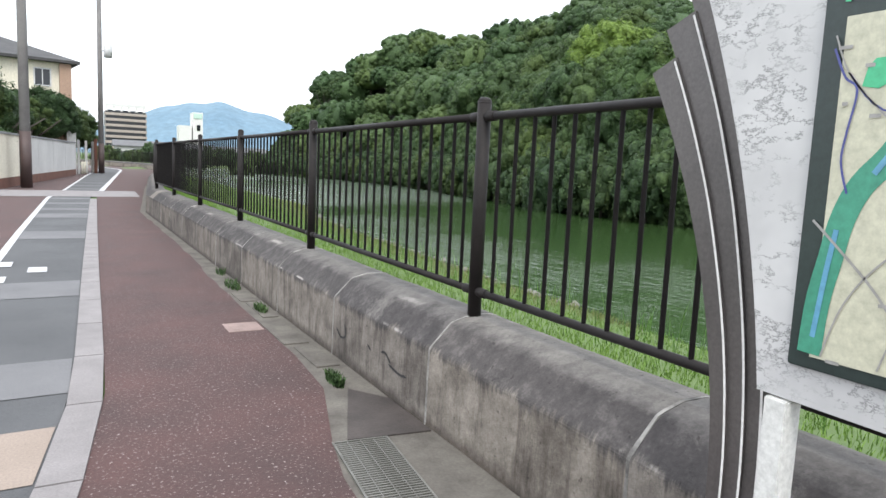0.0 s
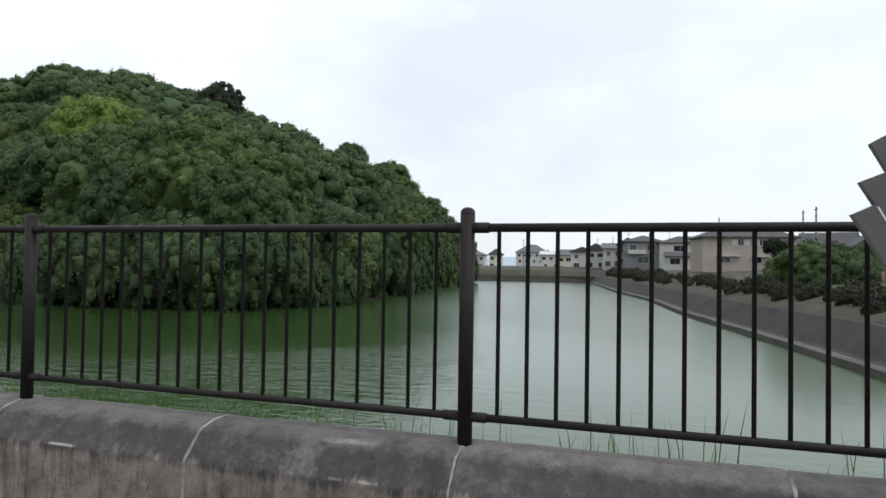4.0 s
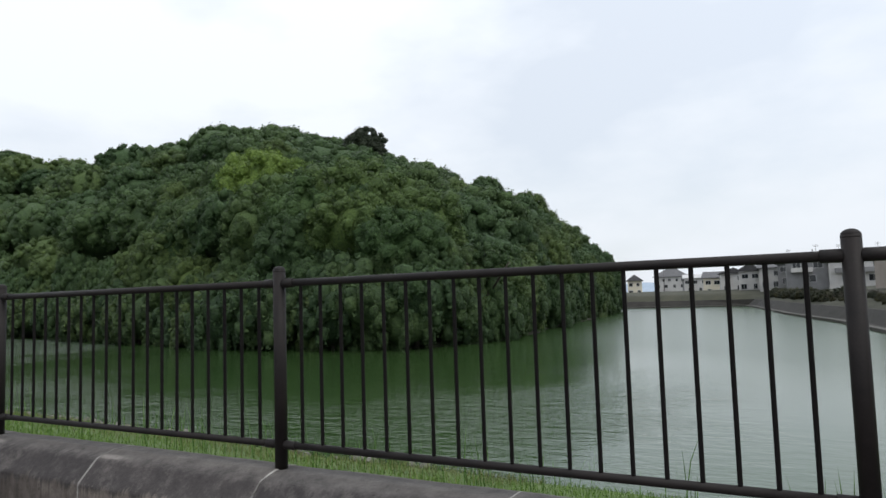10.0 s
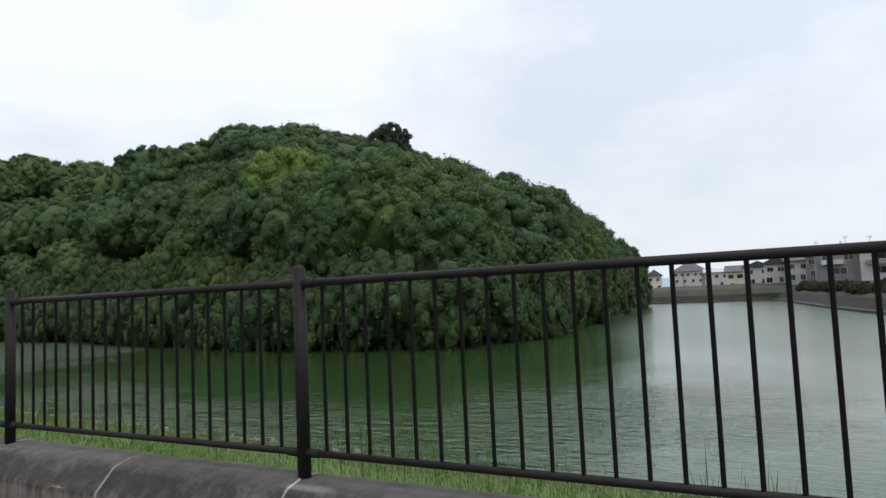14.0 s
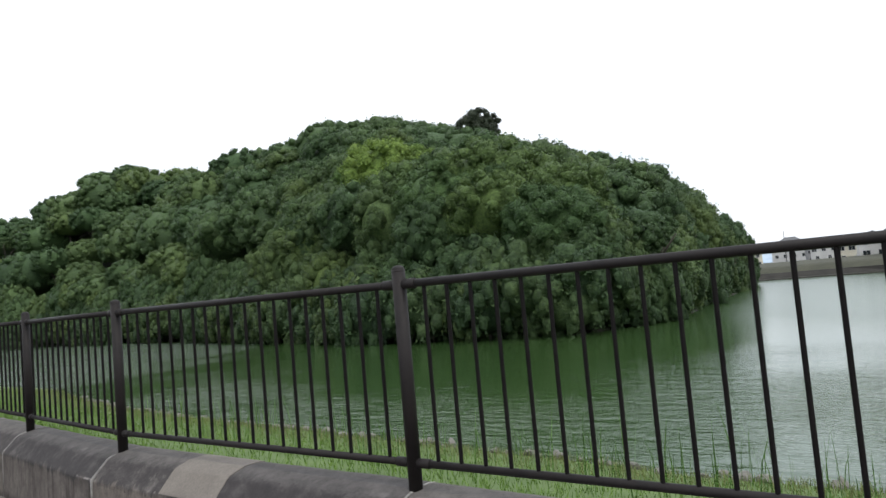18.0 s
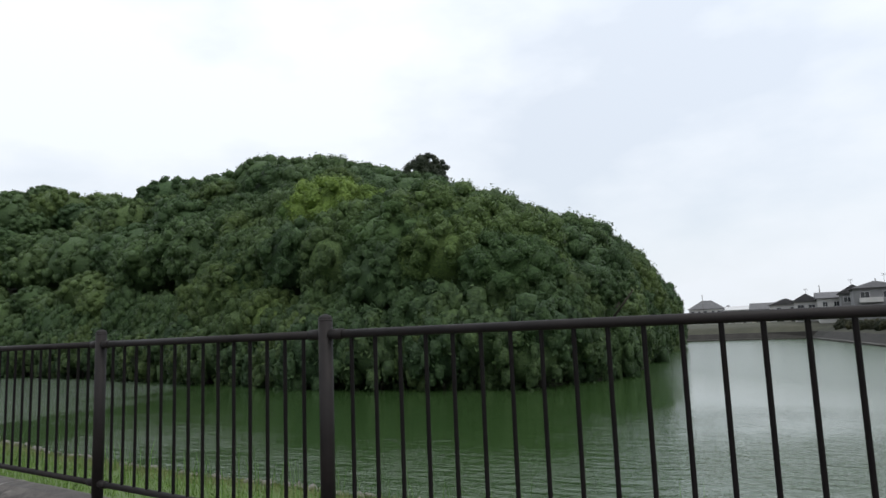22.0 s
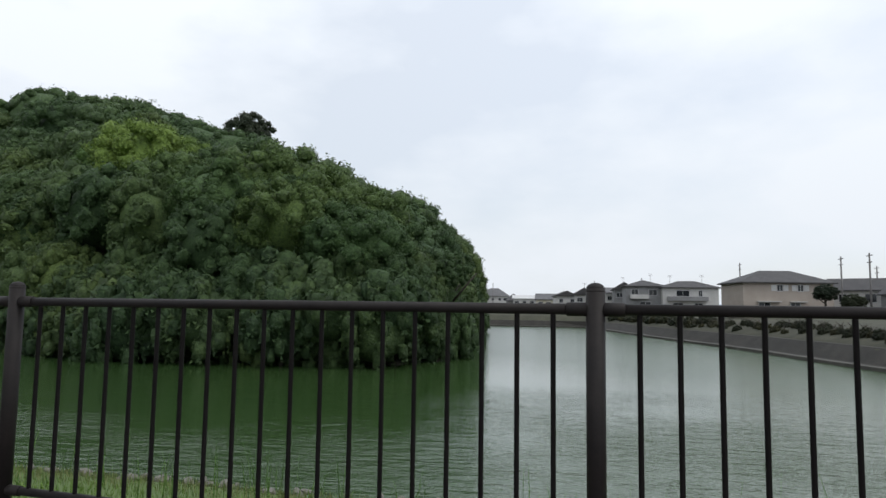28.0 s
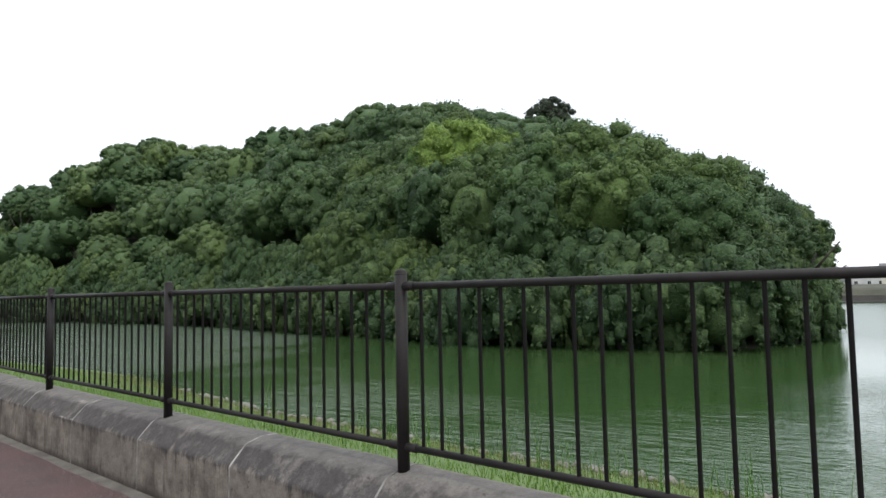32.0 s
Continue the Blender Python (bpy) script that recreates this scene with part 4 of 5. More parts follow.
M_TEAL = surface("teal_print", (0.045, 0.25, 0.165), (0.065, 0.31, 0.205), 4.0, 40.0, 0.4, 0, 0.03, 0.001)
M_GREENPRINT = surface("green_print", (0.06, 0.45, 0.22), (0.08, 0.50, 0.26), 4.0, 40.0, 0.4, 0, 0.03, 0.001)
M_BLUEPRINT = surface("blue_print", (0.10, 0.30, 0.46), (0.14, 0.36, 0.52), 12.0, 40.0, 0.4, 0, 0.03, 0.001)
M_NAVYLINE = surface("navy_print", (0.06, 0.07, 0.25), (0.08, 0.09, 0.30), 6.0, 40.0, 0.4, 0, 0.03, 0.001)
M_GREYLINE = surface("grey_print", (0.28, 0.27, 0.26), (0.38, 0.37, 0.35), 6.0, 40.0, 0.4, 0, 0.03, 0.001)
M_LILAC = surface("lilac_print", (0.36, 0.33, 0.50), (0.42, 0.38, 0.56), 6.0, 40.0, 0.4, 0, 0.03, 0.001)
M_REDLINE = surface("red_print", (0.6, 0.1, 0.08), (0.7, 0.14, 0.1), 6.0, 40.0, 0.4, 0, 0.03, 0.001)
SIGN_X = -0.51


def ribbon(points, widths, x):
    """A flat band on the board's face through (y, z) points."""
    bm = bmesh.new()
    rows = []
    n = len(points)
    for i, (y, z) in enumerate(points):
        a = points[max(0, i - 1)]
        b = points[min(n - 1, i + 1)]
        dy, dz = b[0] - a[0], b[1] - a[1]
        k = math.hypot(dy, dz) or 1.0
        w = widths[i] if isinstance(widths, (list, tuple)) else widths
        rows.append((bm.verts.new((x, y - dz / k * w / 2, z + dy / k * w / 2)), bm.verts.new((x, y + dz / k * w / 2, z - dy / k * w / 2))))
    for a, b in zip(rows, rows[1:]):
        bm.faces.new((a[0], a[1], b[1], b[0]))
    return bm


def smooth_line(points, steps=5):
    out = []
    n = len(points)
    for i in range(n - 1):
        p0, p1, p2, p3 = points[max(0, i - 1)], points[i], points[i + 1], points[min(n - 1, i + 2)]
        for j in range(steps):
            t = j / steps
            out.append(tuple(0.5 * (2 * b + (c - a) * t + (2 * a - 5 * b + 4 * c - d) * t * t + (3 * b - a - 3 * c + d) * t ** 3) for a, b, c, d in zip(p0, p1, p2, p3)))
    return out + [points[-1]]


def build_sign():
    s = empty("map_board", "veined white map board with dark green panel and brown fins", "sign")
    s.location.y = 0.008
    # board: its outer edge follows the fins' inner curve
    def left(z):
        return -2.008 + 0.245 * max(0.0, z - 0.5) ** 2

    def right(z):
        return -2.145 + 0.142 * max(0.0, z - 0.5) ** 2
    zs = [0.905 + 1.095 * i / 14 for i in range(15)]
    inner = [(right(z) - 0.004, z) for z in zs]
    bm = bmesh.new()
    outline = inner + [(-3.5, 2.0), (-3.5, 0.895)]
    front = [bm.verts.new((SIGN_X, y, z)) for y, z in outline]
    back = [bm.verts.new((SIGN_X + 0.045, y, z)) for y, z in outline]
    bm.faces.new(front)
    bm.faces.new(back[::-1])
    for i in range(len(outline)):
        j = (i + 1) % len(outline)
        bm.faces.new((front[j], front[i], back[i], back[j]))
    bmesh.ops.recalc_face_normals(bm, faces=bm.faces)
    part("board", bm, M_MARBLE, s)
    # fins
    for i, (f0, f1, zl, zr) in enumerate(((0.0, 0.35, 1.726, 1.765), (0.33, 0.69, 1.850, 1.890), (0.67, 1.0, 1.997, 2.052))):
        bm = bmesh.new()
        n = 26
        x0, x1 = SIGN_X - 0.012 - 0.007 * (2 - i), SIGN_X + 0.03
        cols = []
        for k in range(n + 1):
            row = []
            for f, zt in ((f0, zl), (f1, zr)):
                z = -0.03 + (zt + 0.03) * k / n
                y = left(z) + (right(z) - left(z)) * f
                row.append((y, z))
            cols.append(row)
        rows = [[bm.verts.new((x + 0.050 * z, y, z)) for x in (x0, x1) for (y, z) in row] for row in cols]
        for a, b in zip(rows, rows[1:]):
            for p, q in ((0, 1), (1, 3), (3, 2), (2, 0)):
                bm.faces.new((a[p], a[q], b[q], b[p]))
        bm.faces.new([rows[-1][i] for i in (0, 1, 3, 2)])
        bmesh.ops.recalc_face_normals(bm, faces=bm.faces)
        fin = part("fin", bm, M_FIN, s)
        edge = smooth_line([(left(z) + (right(z) - left(z)) * (f1 - 0.02), z) for z in (-0.02, 0.2, 0.4, 0.7, 1.0, 1.3, 1.5, 1.65, zr - 0.012)], 4)
        bm = ribbon(edge, 0.007, x0 - 0.003)
        for v in bm.verts:
            v.co.x += 0.050 * v.co.z
        part("edge_trim", bm, M_FINEDGE, fin, "bright metal edge")
    # posts
    for y in (-2.184, -3.3):
        bm = bmesh.new()
        box(bm, SIGN_X - 0.012, SIGN_X + 0.05, y - 0.03, y + 0.03, -0.03, 0.90, 0.004)
        part("post", bm, M_WHITEPAINT, s, "white painted post")
    # the panel and its map
    bm = bmesh.new()
    box(bm, SIGN_X - 0.012, SIGN_X + 0.01, -3.35, -2.203, 0.995, 1.910, 0.003)
    panel = part("panel", bm, M_DARKGREEN, s, "dark green panel")
    x = SIGN_X - 0.0145
    bm = bmesh.new()
    box(bm, x, x + 0.002, -3.30, -2.256, 1.025, 1.778)
    part("map", bm, M_CREAM, panel, "cream printed map")

    def at(px, py):
        return (-2.203 - (px - 1375) * 0.00143, 1.778 - (py - 222) * 0.00165)
    river = smooth_line([at(*p) for p in ((1492, 222), (1500, 262), (1520, 310), (1527, 355), (1500, 400), (1462, 440), (1440, 485), (1428, 540), (1416, 600), (1411, 674))])
    part("river", ribbon(river, 0.056, x - 0.0012), M_TEAL, panel)
    part("stream", ribbon(smooth_line([at(*p) for p in ((1497, 235), (1514, 285), (1522, 330), (1517, 370), (1478, 425))]), 0.013, x - 0.0024), M_BLUEPRINT, panel)
    part("stream", ribbon(smooth_line([at(*p) for p in ((1505, 265), (1518, 300), (1521, 335))]), 0.005, x - 0.0034), M_FINEDGE, panel)
    part("stream", ribbon(smooth_line([at(*p) for p in ((1433, 500), (1424, 560), (1414, 650))]), 0.012, x - 0.0024), M_BLUEPRINT, panel)
    bm = bmesh.new()
    bm.faces.new([bm.verts.new((x - 0.0018, *at(*p))) for p in ((1452, 290), (1462, 280), (1500, 279), (1502, 303), (1470, 318), (1446, 314))])
    part("park", bm, M_GREENPRINT, panel)
    for pts, w, mat in ((((1400, 262), (1420, 300), (1440, 318), (1432, 370), (1428, 410), (1442, 452)), 0.005, M_NAVYLINE), (((1400, 245), (1425, 295), (1470, 340), (1505, 372), (1506, 400)), 0.004, M_GREYLINE), (((1425, 295), (1480, 345), (1568, 352), (1640, 345)), 0.004, M_NAVYLINE), (((1395, 490), (1440, 525), (1505, 580), (1568, 655), (1600, 672)), 0.006, M_GREYLINE), (((1430, 674), (1455, 600), (1500, 540), (1568, 490), (1640, 470)), 0.004, M_GREYLINE), (((1515, 674), (1530, 630), (1548, 600)), 0.004, M_GREYLINE), (((1566, 570), (1558, 610), (1562, 640)), 0.004, M_REDLINE)):
        part("map_line", ribbon(smooth_line([at(*p) for p in pts]), w, x - 0.0028), mat, panel)
    for px, py, w in ((1416, 262, 0.030), (1455, 288, 0.020), (1424, 335, 0.012), (1470, 352, 0.024), (1450, 678, 0.030), (1520, 590, 0.040), (1545, 410, 0.04)):
        y, z = at(px, py)
        part("lettering", ribbon([(y + w / 2, z), (y - w / 2, z)], 0.008, x - 0.0030), M_GREYLINE, panel)
    # emblem: three strokes, a sweep, and a lilac bar
    for px, py in ((1418, 188), (1440, 186), (1462, 182)):
        y, z = at(px, py)
        part("emblem", ribbon(smooth_line([(y + 0.010, z - 0.025), (y + 0.004, z), (y - 0.012, z - 0.018), (y - 0.006, z + 0.028)], 3), 0.012, x - 0.001), M_GREENPRINT, panel)
    part("emblem", ribbon(smooth_line([at(1462, 190), at(1485, 168), at(1515, 152)], 4), [0.004, 0.010, 0.014, 0.015, 0.014, 0.013, 0.010, 0.006, 0.002], x - 0.0016), M_FINEDGE, panel)
    for k in range(5):
        y, z = at(1475 + 14 * k, 189)
        part("lettering", ribbon(smooth_line([(y + 0.008, z - 0.010), (y + 0.003, z + 0.010), (y - 0.003, z - 0.008), (y - 0.008, z + 0.010)], 3), 0.008, x - 0.0022), M_LILAC, panel)


build_sign()


# ---- gutter details ----
def build_gutter():
    for x0, y0 in ((-0.81, -1.055), (-0.92, -2.05)):
        g = empty("drain_grating", "galvanised steel drain grating set in the gutter", "grating", "drain gratings")
        g.matrix_basis = pose(x0, y0, 0.004, 0, 0, -6.3)
        for sx in (-0.143, 0.143):
            bm = bmesh.new()
            box(bm, sx - 0.005, sx + 0.005, 0.0, 0.99, -0.03, 0.004)
            part("side_bar", bm, M_STEEL, g)
        for sy in (0.0, 0.99):
            bm = bmesh.new()
            box(bm, -0.148, 0.148, sy - 0.005, sy + 0.005, -0.03, 0.004)
            part("end_bar", bm, M_STEEL, g)
        bm = bmesh.new()
        box(bm, -0.138, 0.138, 0.018, 0.027, -0.025, 0.002)
        bar = part("cross_bar", bm, M_STEEL, g)
        for i in range(1, 43):
            again(bar, g, pose(0, i * 0.0225, 0))
        for sx in (-0.07, 0.0, 0.07):
            bm = bmesh.new()
            box(bm, sx - 0.003, sx + 0.003, 0.005, 0.985, -0.02, 0.0005)
            part("tie_bar", bm, M_STEEL, g)
        bm = bmesh.new()
        box(bm, -0.14, 0.14, 0.005, 0.985, -0.034, -0.028)
        part("pit", bm, M_WETDARK, g, "dark drain pit")
    bm = bmesh.new()
    vs = [bm.verts.new(p) for p in ((-0.76, -0.04, 0.004), (-0.30, -0.10, 0.004), (-0.30, 0.45, 0.004), (-0.47, 0.70, 0.004))]
    bm.faces.new(vs)
    bmesh.ops.extrude_face_region(bm, geom=bm.faces[:])
    for v in vs:
        v.co.z -= 0.02
    bmesh.ops.recalc_face_normals(bm, faces=bm.faces)
    tagged(part("drain_cover", bm, M_WETDARK), "dark rusty cover plate in the gutter", "cover")
    bm = bmesh.new()
    box(bm, -0.86, -0.57, 2.36, 2.66, -0.01, 0.004)
    tagged(part("pavement_patch", bm, M_PINKPATCH), "small pinkish patch in the red footway", "pavement", kind="structure")
    for y0, x0, w, d in ((1.2, -0.42, 0.17, 0.55), (1.85, -0.45, 0.20, 0.9), (2.8, -0.40, 0.14, 0.7), (3.55, -0.42, 0.16, 0.5)):
        bm = bmesh.new()
        box(bm, x0 - w / 2, x0 + w / 2, y0, y0 + d, -0.02, 0.006, 0.002)
        tagged(part("gutter_slab", bm, M_GUTTER), "pale gutter slab beside the red footway", "slab", "gutter slabs")


build_gutter()


# ---- grass, weeds, stones ----
def blades(name, spots, height, width, material, seed, lean=0.5):
    rng = np.random.default_rng(seed)
    verts, faces = [], []
    for (x, y, z, k) in spots:
        h = height * k * rng.uniform(0.6, 1.3)
        a = rng.uniform(0, 6.283)
        b = rng.uniform(0, 6.283)
        dx, dy = math.cos(a) * width / 2, math.sin(a) * width / 2
        lx, ly = math.cos(b) * h * lean * rng.uniform(0.1, 1), math.sin(b) * h * lean * rng.uniform(0.1, 1)
        n = len(verts)
        verts += [(x - dx, y - dy, z - 0.03), (x + dx, y + dy, z - 0.03), (x + dx * 0.7 + lx * 0.4, y + dy * 0.7 + ly * 0.4, z + h * 0.6), (x - dx * 0.7 + lx * 0.4, y - dy * 0.7 + ly * 0.4, z + h * 0.6), (x + lx, y + ly, z + h)]
        faces += [(n, n + 1, n + 2, n + 3), (n + 3, n + 2, n + 4)]
    return from_arrays(name, verts, faces, material)


def build_grass():
    rng = random.Random(21)
    green, dry, reeds = [], [], []
    for i in range(66000):
        y = -9 + 62 * rng.random() ** 1.15
        fx = fence_x(y)
        sx = near_shore(y)
        u = rng.random()
        x = fx + 0.2 + (sx - fx - 0.2) * u
        z = ground_z(x, y)
        lush = 0.5 + 0.5 * noise.noise((x * 0.5, y * 0.35, 2))
        if u > 0.62 and rng.random() < (u - 0.55) * 2.0 and y > 8:
            dry.append((x, y, z, 0.8))
        elif rng.random() < 0.35 + 0.6 * lush:
            green.append((x, y, z, 0.55 + 0.7 * lush))
    for i in range(26000):
        y = -9 + 48 * rng.random()
        x = fence_x(y) + 0.2 + 1.5 * rng.random() ** 1.2
        green.append((x, y, ground_z(x, y), 0.7))
    for i in range(900):
        y = -9 + 40 * rng.random()
        if noise.noise((y * 0.6, 5, 1)) < -0.05:
            continue
        x = near_shore(y) - rng.uniform(0.2, 6.5)
        reeds.append((x, y, ground_z(x, y), rng.uniform(0.5, 1.3)))
    tagged(blades("grass", green, 0.13, 0.015, M_GRASS, 1, 0.9), "bright green grass on the bank below the wall", "grass", kind="stuff")
    tagged(blades("dry_grass", dry, 0.20, 0.014, M_DRY, 2, 0.9), "yellowish dry grass near the waterline", "grass", kind="stuff")
    tagged(blades("reeds", reeds, 0.75, 0.022, M_GRASS, 3, 0.3), "tall thin reeds at the water's edge", "reeds", kind="stuff")
    weeds = []
    for cx, cy, n, r in ((-0.50, 0.86, 160, 0.06), (-0.42, 3.1, 120, 0.08), (-0.40, 4.4, 100, 0.12), (-0.36, 5.3, 60, 0.08)):
        for i in range(n):
            a, q = rng.uniform(0, 6.283), r * math.sqrt(rng.random())
            weeds.append((cx + math.cos(a) * q * 0.6, cy + math.sin(a) * q * 2.2, 0.02, rng.uniform(0.4, 1.0)))
    tagged(blades("weeds", weeds, 0.06, 0.012, M_LEAF, 4, 0.9), "weeds in the gutter at the foot of the wall", "weeds", kind="stuff")
    # stones along the waterline
    meshes = []
    for k in range(5):
        bm = bmesh.new()
        bmesh.ops.create_icosphere(bm, subdivisions=2, radius=1.0)
        for v in bm.verts:
            v.co *= 1.0 + 0.35 * noise.noise(v.co * 1.4 + Vector((k * 7, 0, 0)))
            v.co.z *= 0.6
        meshes.append(bm)
    protos = [part("stone", bm, M_STONE) for bm in meshes]
    for i in range(110):
        y = 11 + 36 * rng.random()
        x = near_shore(y) + rng.uniform(-0.5, 0.35)
        s = rng.uniform(0.05, 0.17)
        o = new("stone", protos[rng.randrange(5)].data)
        o.matrix_basis = Matrix.LocRotScale((x, y, max(ground_z(x, y), WATER_Z - 0.05) + s * 0.2), Euler((rng.random(), rng.random(), rng.random() * 6)), (s, s * rng.uniform(0.8, 1.3), s))
        tagged(o, "pale rough stone at the waterline", "stone", "shore stones")
    for o in protos:
        bpy.data.objects.remove(o)


build_grass()


# ---- dark scrawl on the parapet ----
def build_scrawl():
    s = empty("scrawl", "illegible dark scrawl strokes on the parapet wall", "marking")
    s.matrix_basis = pose(-0.2835, 0.0, 0.0, 0, -1.3, 0)
    for stroke in SCRAWL:
        pts = smooth_line(list(stroke), 4)
        part("stroke", ribbon(pts, [0.016 if 0 < i < len(pts) - 1 else 0.005 for i in range(len(pts))], 0.0), M_SOOT, s)


M_SOOT = surface("black_marker", (0.020, 0.020, 0.022), (0.045, 0.043, 0.043), 20.0, 90.0, 0.9)
SCRAWL = [[(1.415, 0.221), (1.328, 0.172), (1.232, 0.199), (1.249, 0.285)], [(0.83, 0.240), (0.775, 0.214)], [(0.61, 0.246), (0.552, 0.258), (0.468, 0.212)], [(0.50, 0.199), (0.358, 0.180), (0.25, 0.190)]]
build_scrawl()


# ---- houses across the moat ----
M_BEIGEWALL = surface("beige_render", (0.36, 0.31, 0.27), (0.43, 0.375, 0.33), 0.5, 12.0, 0.9)
M_WHITEWALL = surface("off_white_render", (0.50, 0.49, 0.48), (0.62, 0.61, 0.59), 0.5, 12.0, 0.9)
M_GREYWALL = surface("grey_render", (0.20, 0.20, 0.205), (0.28, 0.28, 0.285), 0.5, 12.0, 0.9)
M_CREAMWALL = surface("cream_render", (0.66, 0.61, 0.49), (0.76, 0.71, 0.59), 0.5, 12.0, 0.9)
M_TERRA = surface("terracotta_render", (0.33, 0.22, 0.16), (0.40, 0.27, 0.20), 0.6, 12.0, 0.9)
M_TANWALL = surface("tan_block_wall", (0.36, 0.29, 0.22), (0.44, 0.36, 0.28), 0.8, 14.0, 0.9)
M_BRICKBASE = surface("brown_brick_base", (0.12, 0.05, 0.035), (0.18, 0.08, 0.055), 2.0, 30.0, 0.9)
M_ROOF = surface("dark_roof_tiles", (0.035, 0.034, 0.036), (0.065, 0.062, 0.064), 1.0, 10.0, 0.7)
M_ROOFGREY = surface("grey_roof_tiles", (0.09, 0.09, 0.095), (0.14, 0.14, 0.145), 1.0, 10.0, 0.7)
M_TRIM = surface("pale_trim", (0.5, 0.5, 0.5), (0.62, 0.62, 0.62), 2.0, 20.0, 0.6)
M_POLE = surface("concrete_pole", (0.15, 0.14, 0.14), (0.22, 0.21, 0.205), 1.5, 30.0, 0.85)
M_WRAP = surface("brown_pole_wrap", (0.045, 0.028, 0.026), (0.075, 0.046, 0.042), 2.0, 40.0, 0.6)
M_GLASS, _nt, _b = nodes_of("dark_window_glass")
_b.inputs["Base Color"].default_value = (0.015, 0.018, 0.022, 1)
_b.inputs["Roughness"].default_value = 0.08
def window(parent, x, y, z, w, h, shutters=False):
    bm = bmesh.new()
    t = 0.07
    for x0, x1, z0, z1 in ((x - w / 2 - t, x + w / 2 + t, z + h / 2, z + h / 2 + t), (x - w / 2 - t, x + w / 2 + t, z - h / 2 - t, z - h / 2), (x - w / 2 - t, x - w / 2, z - h / 2, z + h / 2), (x + w / 2, x + w / 2 + t, z - h / 2, z + h / 2), (x - 0.025, x + 0.025, z - h / 2, z + h / 2)):
        box(bm, x0, x1, y - 0.06, y + 0.02, z0, z1)
    f = part("window", bm, M_TRIM, parent)
    bm = bmesh.new()
    box(bm, x - w / 2, x + w / 2, y - 0.02, y + 0.02, z - h / 2, z + h / 2)
    part("pane", bm, M_GLASS, f)
    if shutters:
        for sx in (x - w / 2 - 0.5, x + w / 2 + 0.5):
            bm = bmesh.new()
            box(bm, sx - 0.36, sx + 0.36, y - 0.05, y + 0.02, z - h / 2, z + h / 2)
            part("shutter", bm, M_TRIM, f)


def roof_mesh(w, d, z0, z1, kind, over=0.5):
    bm = bmesh.new()
    a, b = w / 2 + over, d / 2 + over
    t = 0.16
    base = [(-a, -b, z0), (a, -b, z0), (a, b, z0), (-a, b, z0)]
    if kind == "hip":
        k = max(0.3, a - b)
        top = [(-k, 0, z1), (k, 0, z1)]
    elif kind == "gable":
        top = [(-a, 0, z1), (a, 0, z1)]
    else:
        top = [(0, -b, z1), (0, b, z1)]
    lo = [bm.verts.new((x, y, z - t)) for x, y, z in base]
    up = [bm.verts.new(p) for p in base]
    tp = [bm.verts.new(p) for p in top]
    bm.faces.new(lo[::-1])
    for i in range(4):
        bm.faces.new((lo[i], lo[(i + 1) % 4], up[(i + 1) % 4], up[i]))
    if kind == "front":
        bm.faces.new((up[0], up[1], tp[0]))
        bm.faces.new((up[1], up[2], tp[1], tp[0]))
        bm.faces.new((up[2], up[3], tp[1]))
        bm.faces.new((up[3], up[0], tp[0], tp[1]))
    else:
        bm.faces.new((up[0], up[1], tp[1], tp[0]))
        bm.faces.new((up[1], up[2], tp[1]))
        bm.faces.new((up[2], up[3], tp[0], tp[1]))
        bm.faces.new((up[3], up[0], tp[0]))
    bmesh.ops.recalc_face_normals(bm, faces=bm.faces)
    return bm


def house(x, y, turn, w, d, eave, ridge, wall, roof, kind, windows, label, extras=(), base=None, name="house"):
    """windows: (x, z, w, h, shutters) on the front, which faces the local -y."""
    z0 = ground_z(x, y) - 0.3 if base is None else base
    h = empty(name, label, "house")
    h.matrix_basis = pose(x, y, z0, 0, 0, turn)
    eave, ridge = eave - z0, ridge - z0
    bm = bmesh.new()
    box(bm, -w / 2, w / 2, -d / 2, d / 2, 0, eave - 0.1)
    if kind == "front":
        vs = [bm.verts.new((sx * w / 2, sy * d / 2, eave - 0.1)) for sy in (-1, 1) for sx in (-1, 1)]
        tp = [bm.verts.new((0, sy * d / 2, ridge - 0.25)) for sy in (-1, 1)]
        bm.faces.new((vs[0], vs[1], tp[0]))
        bm.faces.new((vs[3], vs[2], tp[1]))
    part("wall", bm, wall, h)
    part("roof", roof_mesh(w, d, eave, ridge, kind), roof, h)
    for wx, wz, ww, wh, sh in windows:
        window(h, wx, -d / 2 - 0.01, wz - z0, ww, wh, sh)
    for nm, x0, x1, yy0, yy1, zz0, zz1, mat in extras:
        bm = bmesh.new()
        box(bm, x0, x1, -d / 2 - yy0, -d / 2 - yy1, zz0 - z0, zz1 - z0)
        part(nm, bm, mat, h)
    return h


def facing(x, y, extra=0.0):
    """The turn at which a house's front looks towards the walk."""
    return math.degrees(math.atan2(y - 10.0, x + 3.0)) - 90.0 + extra


def grey_row(n, w, z, rng, h=1.0):
    return [((i + 0.5) / n * w - w / 2 + rng.uniform(-0.2, 0.2), z, rng.uniform(0.8, 1.5), h, False) for i in range(n)]


